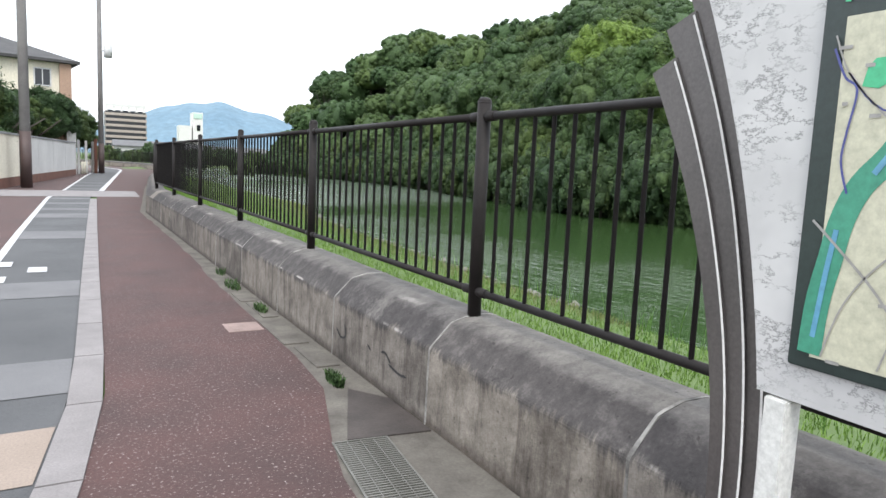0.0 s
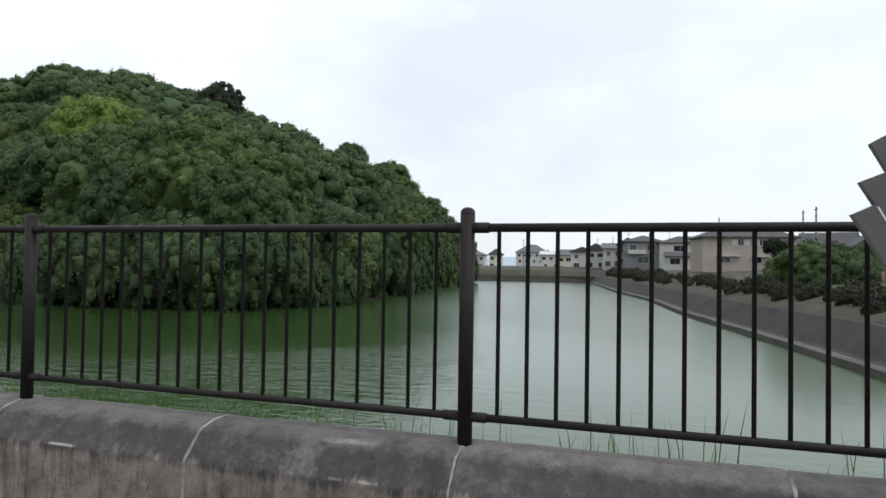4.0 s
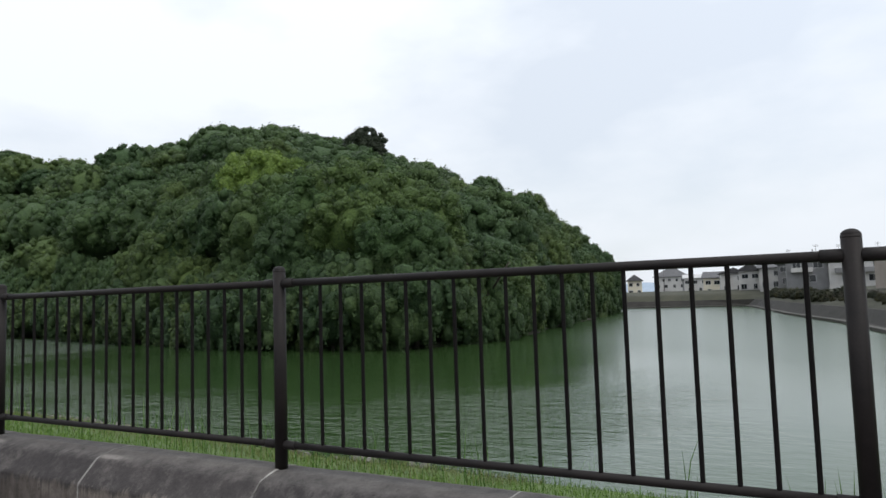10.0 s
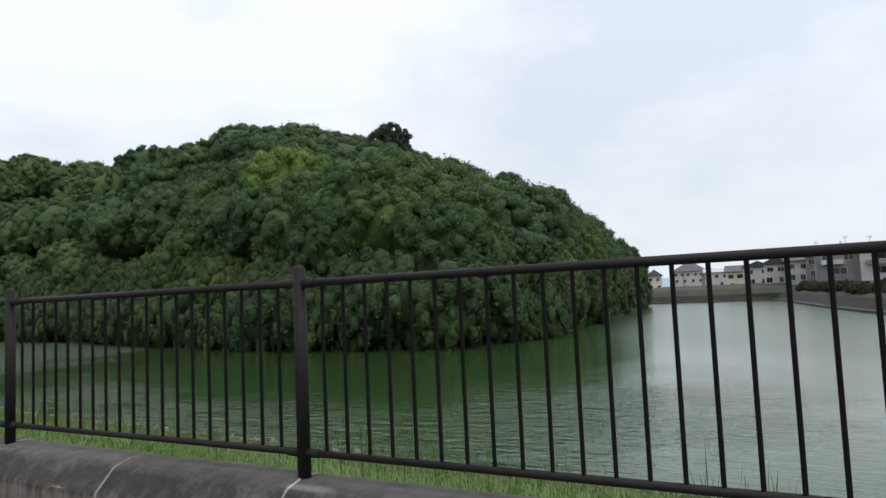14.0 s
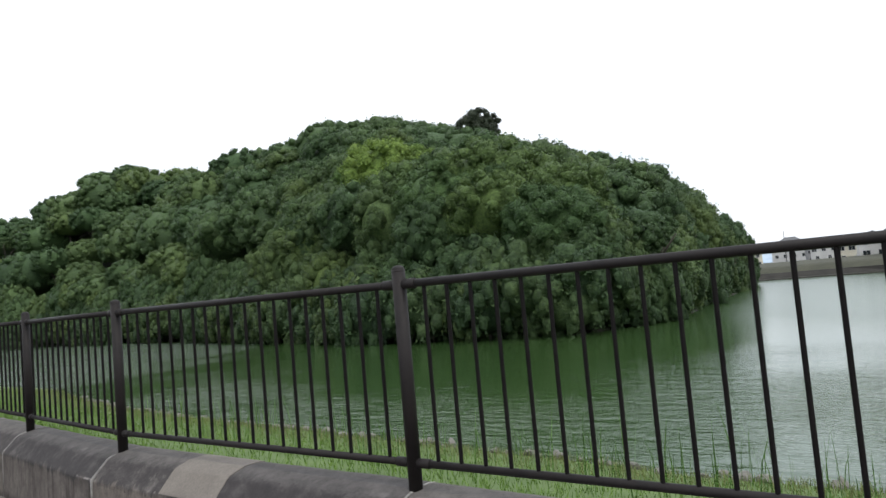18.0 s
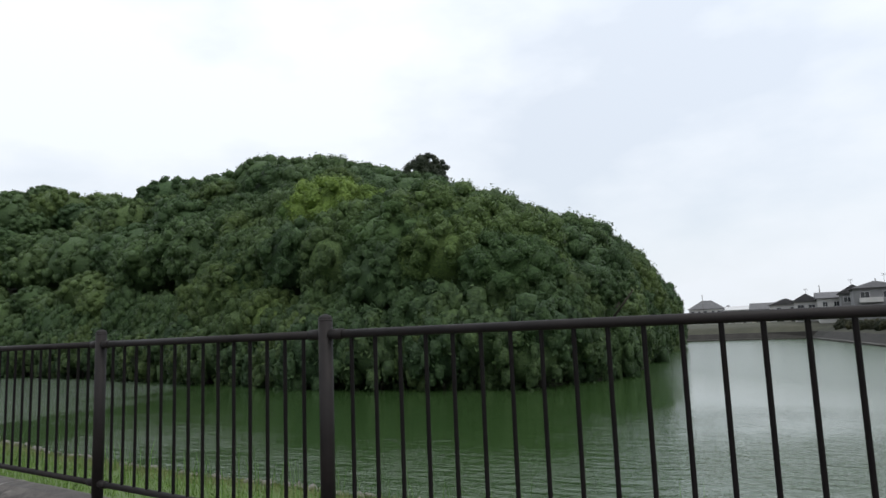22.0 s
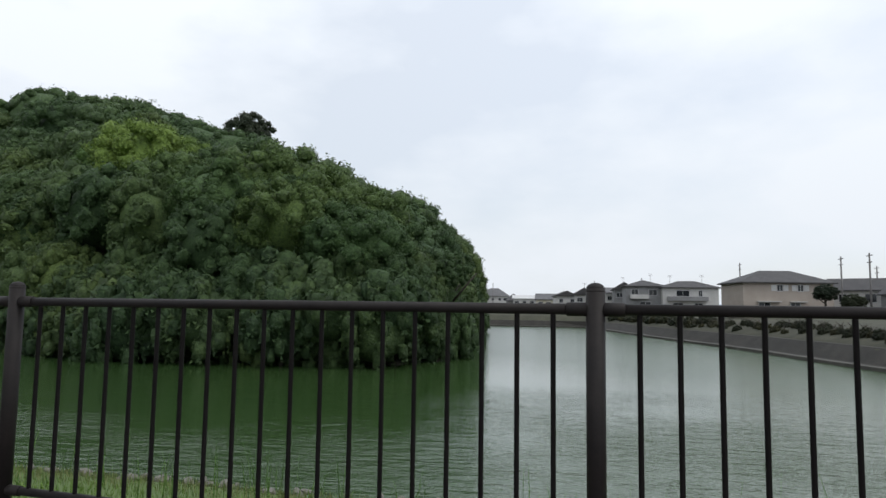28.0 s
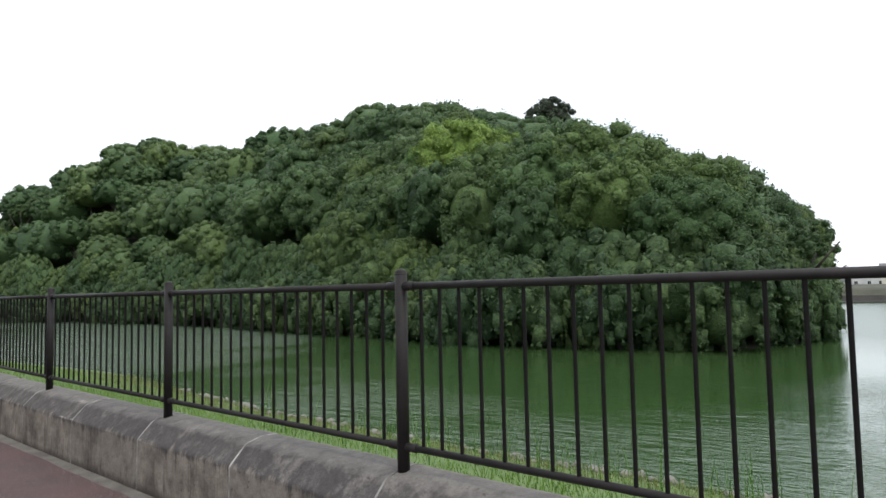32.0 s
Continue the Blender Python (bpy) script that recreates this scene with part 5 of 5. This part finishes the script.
def build_far_houses():
    rng = random.Random(5)
    house(108.6, -12.9, -80.9, 13.2, 8.5, 6.35, 8.3, M_BEIGEWALL, M_ROOF, "hip", [(-1.2, 5.5, 0.75, 0.9, True), (1.8, 5.5, 0.75, 0.9, True), (5.2, 5.5, 0.5, 0.9, False), (-3.5, 2.9, 1.6, 0.8, False), (1.0, 2.9, 1.4, 0.8, False)], "large two-storey beige house with a dark hipped roof", [("ledge", -4.6, -1.2, 0.5, 0.0, 3.4, 3.5, M_TRIM), ("ledge", 0.2, 2.6, 0.5, 0.0, 3.4, 3.5, M_TRIM), ("lean_to", 3.6, 6.0, 1.2, -0.02, 0.0, 2.5, M_GREYWALL)])
    house(151.0, -6.4, -86.0, 11.5, 8.0, 7.0, 8.5, M_WHITEWALL, M_ROOF, "hip", [(-1.6, 5.7, 2.6, 1.2, False), (2.0, 5.7, 0.7, 1.2, False), (-2.6, 3.0, 2.0, 1.2, False), (1.6, 3.0, 1.6, 1.2, False)], "white two-storey house with a dark low roof and a balcony", [("balcony", -4.8, 3.4, 1.0, 0.0, 4.1, 5.0, M_GREYWALL)])
    house(152.5, 2.6, -88.0, 8.2, 8.0, 7.3, 8.7, M_GREYWALL, M_ROOF, "hip", [(-2.2, 5.9, 1.4, 1.2, False), (1.6, 5.9, 1.6, 1.2, False), (0.0, 3.2, 2.2, 1.3, False)], "grey two-storey house with a dark roof", [("balcony", -3.2, 0.6, 1.0, 0.0, 4.5, 5.4, M_WHITEWALL)])
    for x, y, w, d, eave, ridge, kind, mat, roof in ((163.0, 6.2, 4.6, 7.0, 6.9, 8.6, "front", M_GREYWALL, M_ROOF), (172.0, 10.4, 4.8, 7.0, 6.3, 7.7, "gable", M_WHITEWALL, M_ROOFGREY), (180.0, 15.0, 5.2, 7.0, 6.0, 7.8, "front", M_WHITEWALL, M_ROOF), (190.0, 20.3, 6.0, 7.0, 5.8, 7.2, "front", M_WHITEWALL, M_ROOF), (204.0, 25.5, 7.0, 7.0, 5.0, 6.8, "gable", M_CREAMWALL, M_ROOFGREY), (229.0, 33.7, 9.5, 7.0, 5.6, 6.8, "gable", M_WHITEWALL, M_TRIM), (283.0, 51.6, 12.5, 9.0, 7.4, 10.8, "hip", M_WHITEWALL, M_ROOFGREY), (262.0, 41.5, 5.0, 7.0, 5.4, 8.0, "hip", M_GREYWALL, M_ROOF), (226.0, 54.0, 4.6, 7.0, 5.4, 7.4, "front", M_CREAMWALL, M_ROOFGREY), (240.0, 66.0, 9.0, 7.0, 5.4, 7.2, "hip", M_WHITEWALL, M_ROOFGREY), (236.0, 80.0, 9.0, 7.0, 5.2, 7.0, "gable", M_WHITEWALL, M_ROOF)):
        house(x, y, facing(x, y, rng.uniform(-8, 8)), w, d, eave, ridge, mat, roof, kind, grey_row(max(2, int(w / 2.2)), w, eave - 1.4, rng) + grey_row(max(2, int(w / 2.6)), w, eave - 3.9, rng, 1.2), "small two-storey house on the far bank")
    house(111.0, -25.3, facing(111.0, -25.3, -8), 7.0, 6.0, 5.4, 7.3, M_WHITEWALL, M_ROOF, "gable", [(2.0, 4.2, 1.4, 1.2, False), (-1.6, 4.2, 1.0, 1.1, False)], "white house with a dark gabled roof")
    house(102.5, -28.0, facing(102.5, -28.0, 20), 3.6, 5.0, 4.7, 6.5, M_GREYWALL, M_ROOF, "front", [(0.4, 3.6, 0.7, 0.9, False)], "dark grey gabled house")
    house(98.0, -29.0, facing(98.0, -29.0, 4), 3.4, 5.0, 4.6, 6.2, M_WHITEWALL, M_ROOFGREY, "front", [(0.3, 4.2, 0.4, 0.9, False)], "small white gabled house")
    house(103.8, -39.6, facing(103.8, -39.6, -6), 11.5, 7.0, 4.9, 7.2, M_WHITEWALL, M_ROOFGREY, "gable", [(-4.0, 3.6, 0.7, 1.0, False)], "white barn-like house with a grey roof")
    # flat-roofed block with a roof tower
    b = house(173.0, -67.0, facing(173.0, -67.0), 18.5, 10.0, 12.4, 12.7, M_WHITEWALL, M_TRIM, "hip", [(-6.5, 11.0, 1.3, 1.3, False), (-3.6, 11.0, 1.0, 1.3, False), (3.4, 11.0, 2.8, 1.1, False), (7.0, 11.0, 1.6, 1.1, False)], "white flat-roofed apartment block with a roof tower", [("roof_tower", -3.9, -0.5, -1.5, -5.0, 12.0, 15.3, M_WHITEWALL)], name="apartment_block")
    window(b, -3.1, -3.52, 14.2 - b.location.z, 0.9, 1.6)
    window(b, -1.5, -3.52, 14.2 - b.location.z, 0.9, 1.6)
    # pines, bushes
    for x, y, top, s in ((95.5, -15.6, 5.9, 0.50), (94.5, -18.6, 4.6, 0.50)):
        plant("tree", CROWNS_DARK[0], x, y, top, s, x * 7, "dark cloud-pruned pine before a house", "tree", "garden pines", z=ground_z(x, y), squash=0.7)
    for x, y, top, s in ((53.3, -11.8, 3.3, 0.62), (57.5, -13.0, 3.6, 0.66), (48.5, -12.5, 2.7, 0.5), (62, -18, 3.4, 0.6)):
        plant("tree", CROWNS[rng.randrange(6)], x, y, top, s, rng.uniform(0, 360), "rounded green bush on the bank before the houses", "bush", "bank bushes", z=ground_z(x, y))
    # bush rows added to stand in for the dark shading below the houses
    for i in range(90):
        x = 16 + 84 * (i + rng.random()) / 90
        y = south_bank(x) - rng.uniform(3.6, 6.2)
        s = rng.uniform(0.16, 0.30)
        plant("shrub", BUSHES_DARK[rng.randrange(2)], x, y, ground_z(x, y) + 2.6 * s, s, rng.uniform(0, 360), "low dark bush added above the stone revetment", "shrub", "bank brush", z=ground_z(x, y))
    for i in range(40):
        x = 98 + 56 * (i + rng.random()) / 40
        y = south_bank(x) - rng.uniform(3.8, 6.0)
        s = rng.uniform(0.25, 0.5)
        plant("shrub", BUSHES_DARK[rng.randrange(2)], x, y, ground_z(x, y) + 3.0 * s, s, rng.uniform(0, 360), "low dark bush added on the far bank", "shrub", "bank brush", z=ground_z(x, y))
    # poles
    for x, y, top in ((103.4, -20.5, 10.1), (92.5, -20.0, 9.7), (127.4, -34.8, 10.3), (121.0, -10.7, 10.4), (167.0, 1.5, 9.9), (196.0, 12.0, 10.4), (240.0, 47.0, 11.5)):
        utility_pole(x, y, ground_z(x, y), top - ground_z(x, y), 0.14, False)
    # television aerials on the roofs
    for x, y, z in ((151.0, -3.0, 8.2), (152.0, 1.0, 8.5), (150.0, -9.5, 8.2), (163.0, 6.2, 8.3), (180.0, 15.0, 7.5)):
        a = empty("roof_aerial", "thin grey television aerial on a house roof", "aerial", "roof aerials")
        a.matrix_basis = pose(x, y, z, 0, 0, 20)
        bm = bmesh.new()
        tube(bm, (0, 0, -0.4), (0, 0, 1.6), 0.035, 6)
        part("mast", bm, M_POLE, a)
        for k in range(3):
            bm = bmesh.new()
            tube(bm, (0, -0.5, 1.2 + 0.18 * k), (0, 0.5, 1.2 + 0.18 * k), 0.022, 6)
            part("element", bm, M_POLE, a)
    # garden wall on the bank
    w = empty("garden_wall", "tan block garden wall on top of the bank", "wall")
    for i in range(10):
        bm = bmesh.new()
        x0 = 56 - i * 2.6
        box(bm, x0 - 2.59, x0, -14.6 - i * 0.35, -14.42 - i * 0.35, ground_z(x0, -14.5 - i * 0.35) - 0.3, 1.5, 0.01)
        part("panel", bm, M_TANWALL, w)


def utility_pole(x, y, z, height, r, near):
    p = empty("utility_pole", "grey concrete utility pole with a brown wrapped foot" if near else "slim utility pole behind the houses", "pole", "utility poles")
    p.matrix_basis = pose(x, y, z)
    bm = bmesh.new()
    tube(bm, (0, 0, -0.2), (0, 0, height), r, 14, r * 0.72)
    part("shaft", bm, M_POLE, p)
    if near:
        bm = bmesh.new()
        tube(bm, (0, 0, 0), (0, 0, 2.1), r + 0.012, 14, r + 0.008)
        part("wrap", bm, M_WRAP, p, "brown foot wrap")
    for k, (dz, lx) in enumerate(((0.35, 0.9), (1.2, 0.7))):
        bm = bmesh.new()
        box(bm, -lx, lx, -0.05, 0.05, height - dz - 0.05, height - dz + 0.05)
        part("crossarm", bm, M_POLE, p)
    return p


build_far_houses()


# ---- revetment of the far banks ----
M_REVETLEDGE = surface("mossy_ledge", (0.055, 0.052, 0.046), (0.11, 0.104, 0.092), 0.8, 6.0, 0.9)
def build_revetment():
    xs = spaced([(15, 157, 3.0)])
    for name, prof, mat, label in (("revetment_quay", ((0.0, -2.9), (0.0, -2.02), (-0.6, -2.0), (-0.65, -2.2)), M_REVETLEDGE, "low concrete ledge along the far bank"), ("revetment_wall", ((-0.55, -2.1), (-0.95, -1.95), (-2.2, -0.78), (-2.5, -0.75), (-2.7, -1.3)), M_REVET, "dark stone revetment of the far bank")):
        verts, faces = [], []
        n = len(prof)
        line = [(x, south_bank(x), 0.0) for x in xs] + [(FAR_X, y, 1.0) for y in spaced([(24, 250, 8.0)])]
        for x, y, e in line:
            for o, z in prof:
                verts.append((x - o if e else x, y if e else y + o, z + 0.05 * noise.noise((x * 0.3, y * 0.3, z))))
        for i in range(len(line) - 1):
            for j in range(n - 1):
                faces.append((i * n + j, i * n + j + 1, (i + 1) * n + j + 1, (i + 1) * n + j))
        tagged(from_arrays(name, verts, faces, mat), label, "revetment", kind="structure")


build_revetment()


# ---- the street ahead ----
M_PALEGREEN = surface("pale_green_panel", (0.42, 0.58, 0.50), (0.50, 0.66, 0.58), 2.0, 20.0, 0.6)
def build_street():
    before = set(bpy.data.objects)
    # garden wall with a brick base, white gate pier
    a, b = Vector((-4.6, 24.5, 0)), Vector((-2.2, 44.5, 0))
    turn = -math.degrees(math.atan2(b.x - a.x, b.y - a.y))
    w = empty("garden_wall", "cream rendered garden wall on a brown brick base", "wall")
    w.matrix_basis = pose(a.x, a.y, 0, 0, 0, turn)
    n = 5
    length = (b - a).length / n
    for i in range(n):
        for nm, x0, x1, z0, z1, mat in (("wall_panel", -0.09, 0.09, 0.3, 1.95, M_CREAMWALL if i < 1 else M_WHITEWALL), ("brick_base", -0.12, 0.12, -0.1, 0.36, M_BRICKBASE), ("coping", -0.14, 0.14, 1.95, 2.03, M_GREYWALL)):
            bm = bmesh.new()
            box(bm, x0, x1, i * length, (i + 1) * length - 0.01, z0, z1, 0.006)
            part(nm, bm, mat, w)
    bm = bmesh.new()
    box(bm, -2.2 - 0.35, -2.2 + 0.15, 44.8, 45.3, -0.1, 2.7, 0.01)
    box(bm, -2.62, -1.98, 44.73, 45.37, 2.7, 2.85, 0.01)
    tagged(part("gate_pier", bm, M_WHITEWALL), "white rendered gate pier", "pier")
    w2 = empty("garden_wall", "white rendered garden wall beyond the gate pier", "wall")
    for i in range(3):
        bm = bmesh.new()
        box(bm, -2.0 + i * 0.45, -1.85 + i * 0.45, 46 + i * 2.6, 48.55 + i * 2.6, -0.1, 2.2, 0.008)
        part("wall_panel", bm, M_WHITEWALL, w2)
    for i in range(4):
        bm = bmesh.new()
        tube(bm, (-1.75 + i * 0.11, 46.3 + i * 0.8, 0), (-1.75 + i * 0.11, 46.3 + i * 0.8, 0.8), 0.05, 10)
        tagged(part("bollard", bm, M_CREAMWALL), "short cream bollard by the garden wall", "bollard", "bollards")
    bm = bmesh.new()
    box(bm, -0.95, -0.75, 50.5, 53.5, -0.1, 2.4, 0.02)
    tagged(part("wooden_fence", bm, M_BRICKBASE), "brown wooden screen fence at the street corner", "fence")
    utility_pole(-3.70, 26.5, 0, 12.5, 0.19, True)
    utility_pole(-0.52, 50.0, 0, 15.5, 0.19, True)
    # transformer can and lamp arm
    bm = bmesh.new()
    tube(bm, (0.0, 49.8, 8.0), (0.0, 49.8, 8.9), 0.27, 14)
    box(bm, -0.42, -0.2, 49.86, 49.94, 8.4, 8.5)
    tagged(part("transformer", bm, M_TRIM), "grey transformer can hung on the pole", "transformer")
    bm = bmesh.new()
    tube(bm, (-3.55, 26.5, 8.1), (-2.5, 26.6, 8.6), 0.025, 8)
    box(bm, -2.65, -2.25, 26.5, 26.7, 8.55, 8.65, 0.01)
    tagged(part("street_lamp", bm, M_TRIM), "grey lamp arm on the utility pole", "street lamp")
    # cables between the poles
    for k, dz in enumerate((0.35, 1.2)):
        for sx in (-0.6, 0.6):
            cu = bpy.data.curves.new("cable", "CURVE")
            cu.dimensions = "3D"
            cu.bevel_depth = 0.008
            sp = cu.splines.new("POLY")
            p0, p1 = Vector((-3.70 + sx, 26.5, 12.5 - dz)), Vector((-0.52 + sx, 50.0, 15.5 - dz))
            sp.points.add(16)
            for i, pt in enumerate(sp.points):
                t = i / 16
                q = p0.lerp(p1, t)
                pt.co = (q.x, q.y, q.z - 1.2 * t * (1 - t), 1)
            cu.materials.append(M_WRAP)
            tagged(new("cable", cu), "thin black overhead cable", "cable", "overhead cables")
    # cream house behind the wall
    house(-9.75, 49.0, 10, 13.5, 9.0, 7.0, 8.9, M_CREAMWALL, M_ROOF, "hip", [(5.25, 5.9, 0.8, 0.95, False), (1.2, 5.9, 1.0, 1.05, False)], "cream two-storey house with a dark overhanging roof", [("terracotta_bay", 6.15, 6.8, 0.25, -0.02, 0.3, 6.8, M_TERRA)], base=0.0)
    rng = random.Random(12)
    for x, y, top, s, k in ((-6.4, 30, 4.3, 0.42, 0), (-7.6, 29, 5.6, 0.66, 0), (-8.6, 31, 5.8, 0.7, 0), (-5.6, 35, 4.6, 0.40, 1), (-5.0, 38.5, 4.7, 0.40, 1), (-4.4, 41.5, 4.9, 0.44, 1), (-3.9, 45, 5.0, 0.42, 0), (-3.4, 50, 4.6, 0.42, 0), (-2.6, 54, 4.4, 0.40, 0)):
        plant("tree", CROWNS_OPEN[0] if k else CROWNS[rng.randrange(6)], x, y, top, s, rng.uniform(0, 360), "sparse green garden tree behind the wall" if k else "clipped green garden tree behind the wall", "tree", "garden trees", z=0.0)
    # far apartment block
    ax0, ax1, ay = 6.7, 20.0, 262.0
    a = empty("apartment_building", "brown-grey apartment building with white roof frames", "building")
    bm = bmesh.new()
    box(bm, ax0, ax1, ay, ay + 12, 0, 16.4)
    part("wall", bm, M_GREYWALL, a)
    for k in range(7):
        z = 3.2 + k * 1.95
        bm = bmesh.new()
        box(bm, ax0 - 0.1, ax1 + 0.1, ay - 1.1, ay + 0.1, z, z + 0.85)
        part("balcony", bm, M_BEIGEWALL, a)
        bm = bmesh.new()
        box(bm, ax0 + 0.3, ax1 - 0.3, ay - 0.05, ay + 0.1, z + 0.9, z + 1.85)
        part("window_band", bm, M_GLASS, a)
    for k in range(6):
        x = ax0 + 0.5 + k * 2.4
        bm = bmesh.new()
        box(bm, x - 0.4, x + 0.4, ay - 0.6, ay, 16.3, 18.4)
        part("roof_post", bm, M_WHITEPAINT, a)
    bm = bmesh.new()
    box(bm, ax0, ax1, ay - 0.7, ay + 0.1, 17.9, 18.9)
    part("roof_beam", bm, M_WHITEPAINT, a)
    # white hall and tower
    t = empty("tower_building", "white building with a tall sign tower", "building")
    for nm, x0, x1, z1 in (("hall", 35.6, 40.5, 14.5), ("tower", 41.0, 45.0, 20.2)):
        bm = bmesh.new()
        box(bm, x0, x1, 298, 306, 0, z1)
        part(nm, bm, M_WHITEPAINT, t)
    bm = bmesh.new()
    box(bm, 41.3, 44.7, 297.8, 298.1, 17.6, 19.8)
    part("sign_panel", bm, M_PALEGREEN, t, "pale green sign panel")
    bm = bmesh.new()
    box(bm, 42.6, 44.0, 297.8, 298.1, 12.6, 15.0)
    part("window", bm, M_GLASS, t)
    # low buildings and hedge at the end of the street
    for x0, x1, y0, z1, mat in ((6, 19, 180, 4.3, M_WHITEWALL), (20, 30, 190, 4.2, M_TERRA), (30, 46, 196, 4.2, M_GREYWALL)):
        house((x0 + x1) / 2, y0, 0, x1 - x0, 8, z1 - 0.8, z1 + 0.6, mat, M_ROOFGREY, "gable", [(-2, z1 - 2.2, 1.5, 1.2, False), (2, z1 - 2.2, 1.5, 1.2, False)], "low house at the end of the street", base=-0.1)
    for i in range(14):
        x, y = 2.0 + i * 2.6, 128 + rng.uniform(-4, 4)
        plant("shrub", BUSHES[rng.randrange(4)], x, y, rng.uniform(2.2, 3.6), rng.uniform(0.7, 1.0), rng.uniform(0, 360), "green hedge bush at the bend of the street", "shrub", "street hedge", z=-0.2)
    # the street runs a little more to the right than its own axis
    swing = Matrix.Translation((-2.0, -3.1, 0)) @ Matrix.Rotation(radians(-0.75), 4, "Z") @ Matrix.Translation((2.0, 3.1, 0))
    for ob in set(bpy.data.objects) - before:
        if ob.parent is None:
            ob.matrix_basis = swing @ ob.matrix_basis


build_street()


# ---- distant hills ----
def build_hills():
    # distance haze is painted into both base colours, bluer and paler
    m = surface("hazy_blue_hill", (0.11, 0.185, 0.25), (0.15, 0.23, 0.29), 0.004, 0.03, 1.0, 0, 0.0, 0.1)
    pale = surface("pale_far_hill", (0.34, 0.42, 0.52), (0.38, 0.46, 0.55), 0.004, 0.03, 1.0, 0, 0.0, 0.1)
    for r, a0, a1, peak, mat, seed, label in ((2600, -2.0, 23.0, 266, m, 3, "wooded mountain far away, coloured blue for haze"), (3900, 55, 125, 90, pale, 9, "hills on the horizon, coloured pale blue for haze")):
        verts, faces = [], []
        n, k = 90, 6
        for i in range(n + 1):
            az = a0 + (a1 - a0) * i / n
            e = math.sin(math.pi * i / n) ** (1.1 if seed == 3 else 0.55)
            h = peak * e * (0.97 + 0.08 * noise.noise((az * 0.5, 0.2, 1)) if seed == 3 else 0.82 + 0.30 * noise.noise((az * 0.22 + seed, 0.3, 0)) + 0.10 * noise.noise((az * 0.9 + seed, 1.3, 0)))
            for j in range(k + 1):
                q = r + j * 120
                z = h * math.sin(math.pi / 2 * j / k) - 6
                verts.append((q * math.sin(radians(az)), q * math.cos(radians(az)), z))
        for i in range(n):
            for j in range(k):
                faces.append((i * (k + 1) + j, (i + 1) * (k + 1) + j, (i + 1) * (k + 1) + j + 1, i * (k + 1) + j + 1))
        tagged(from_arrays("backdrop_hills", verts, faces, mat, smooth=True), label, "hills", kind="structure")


build_hills()
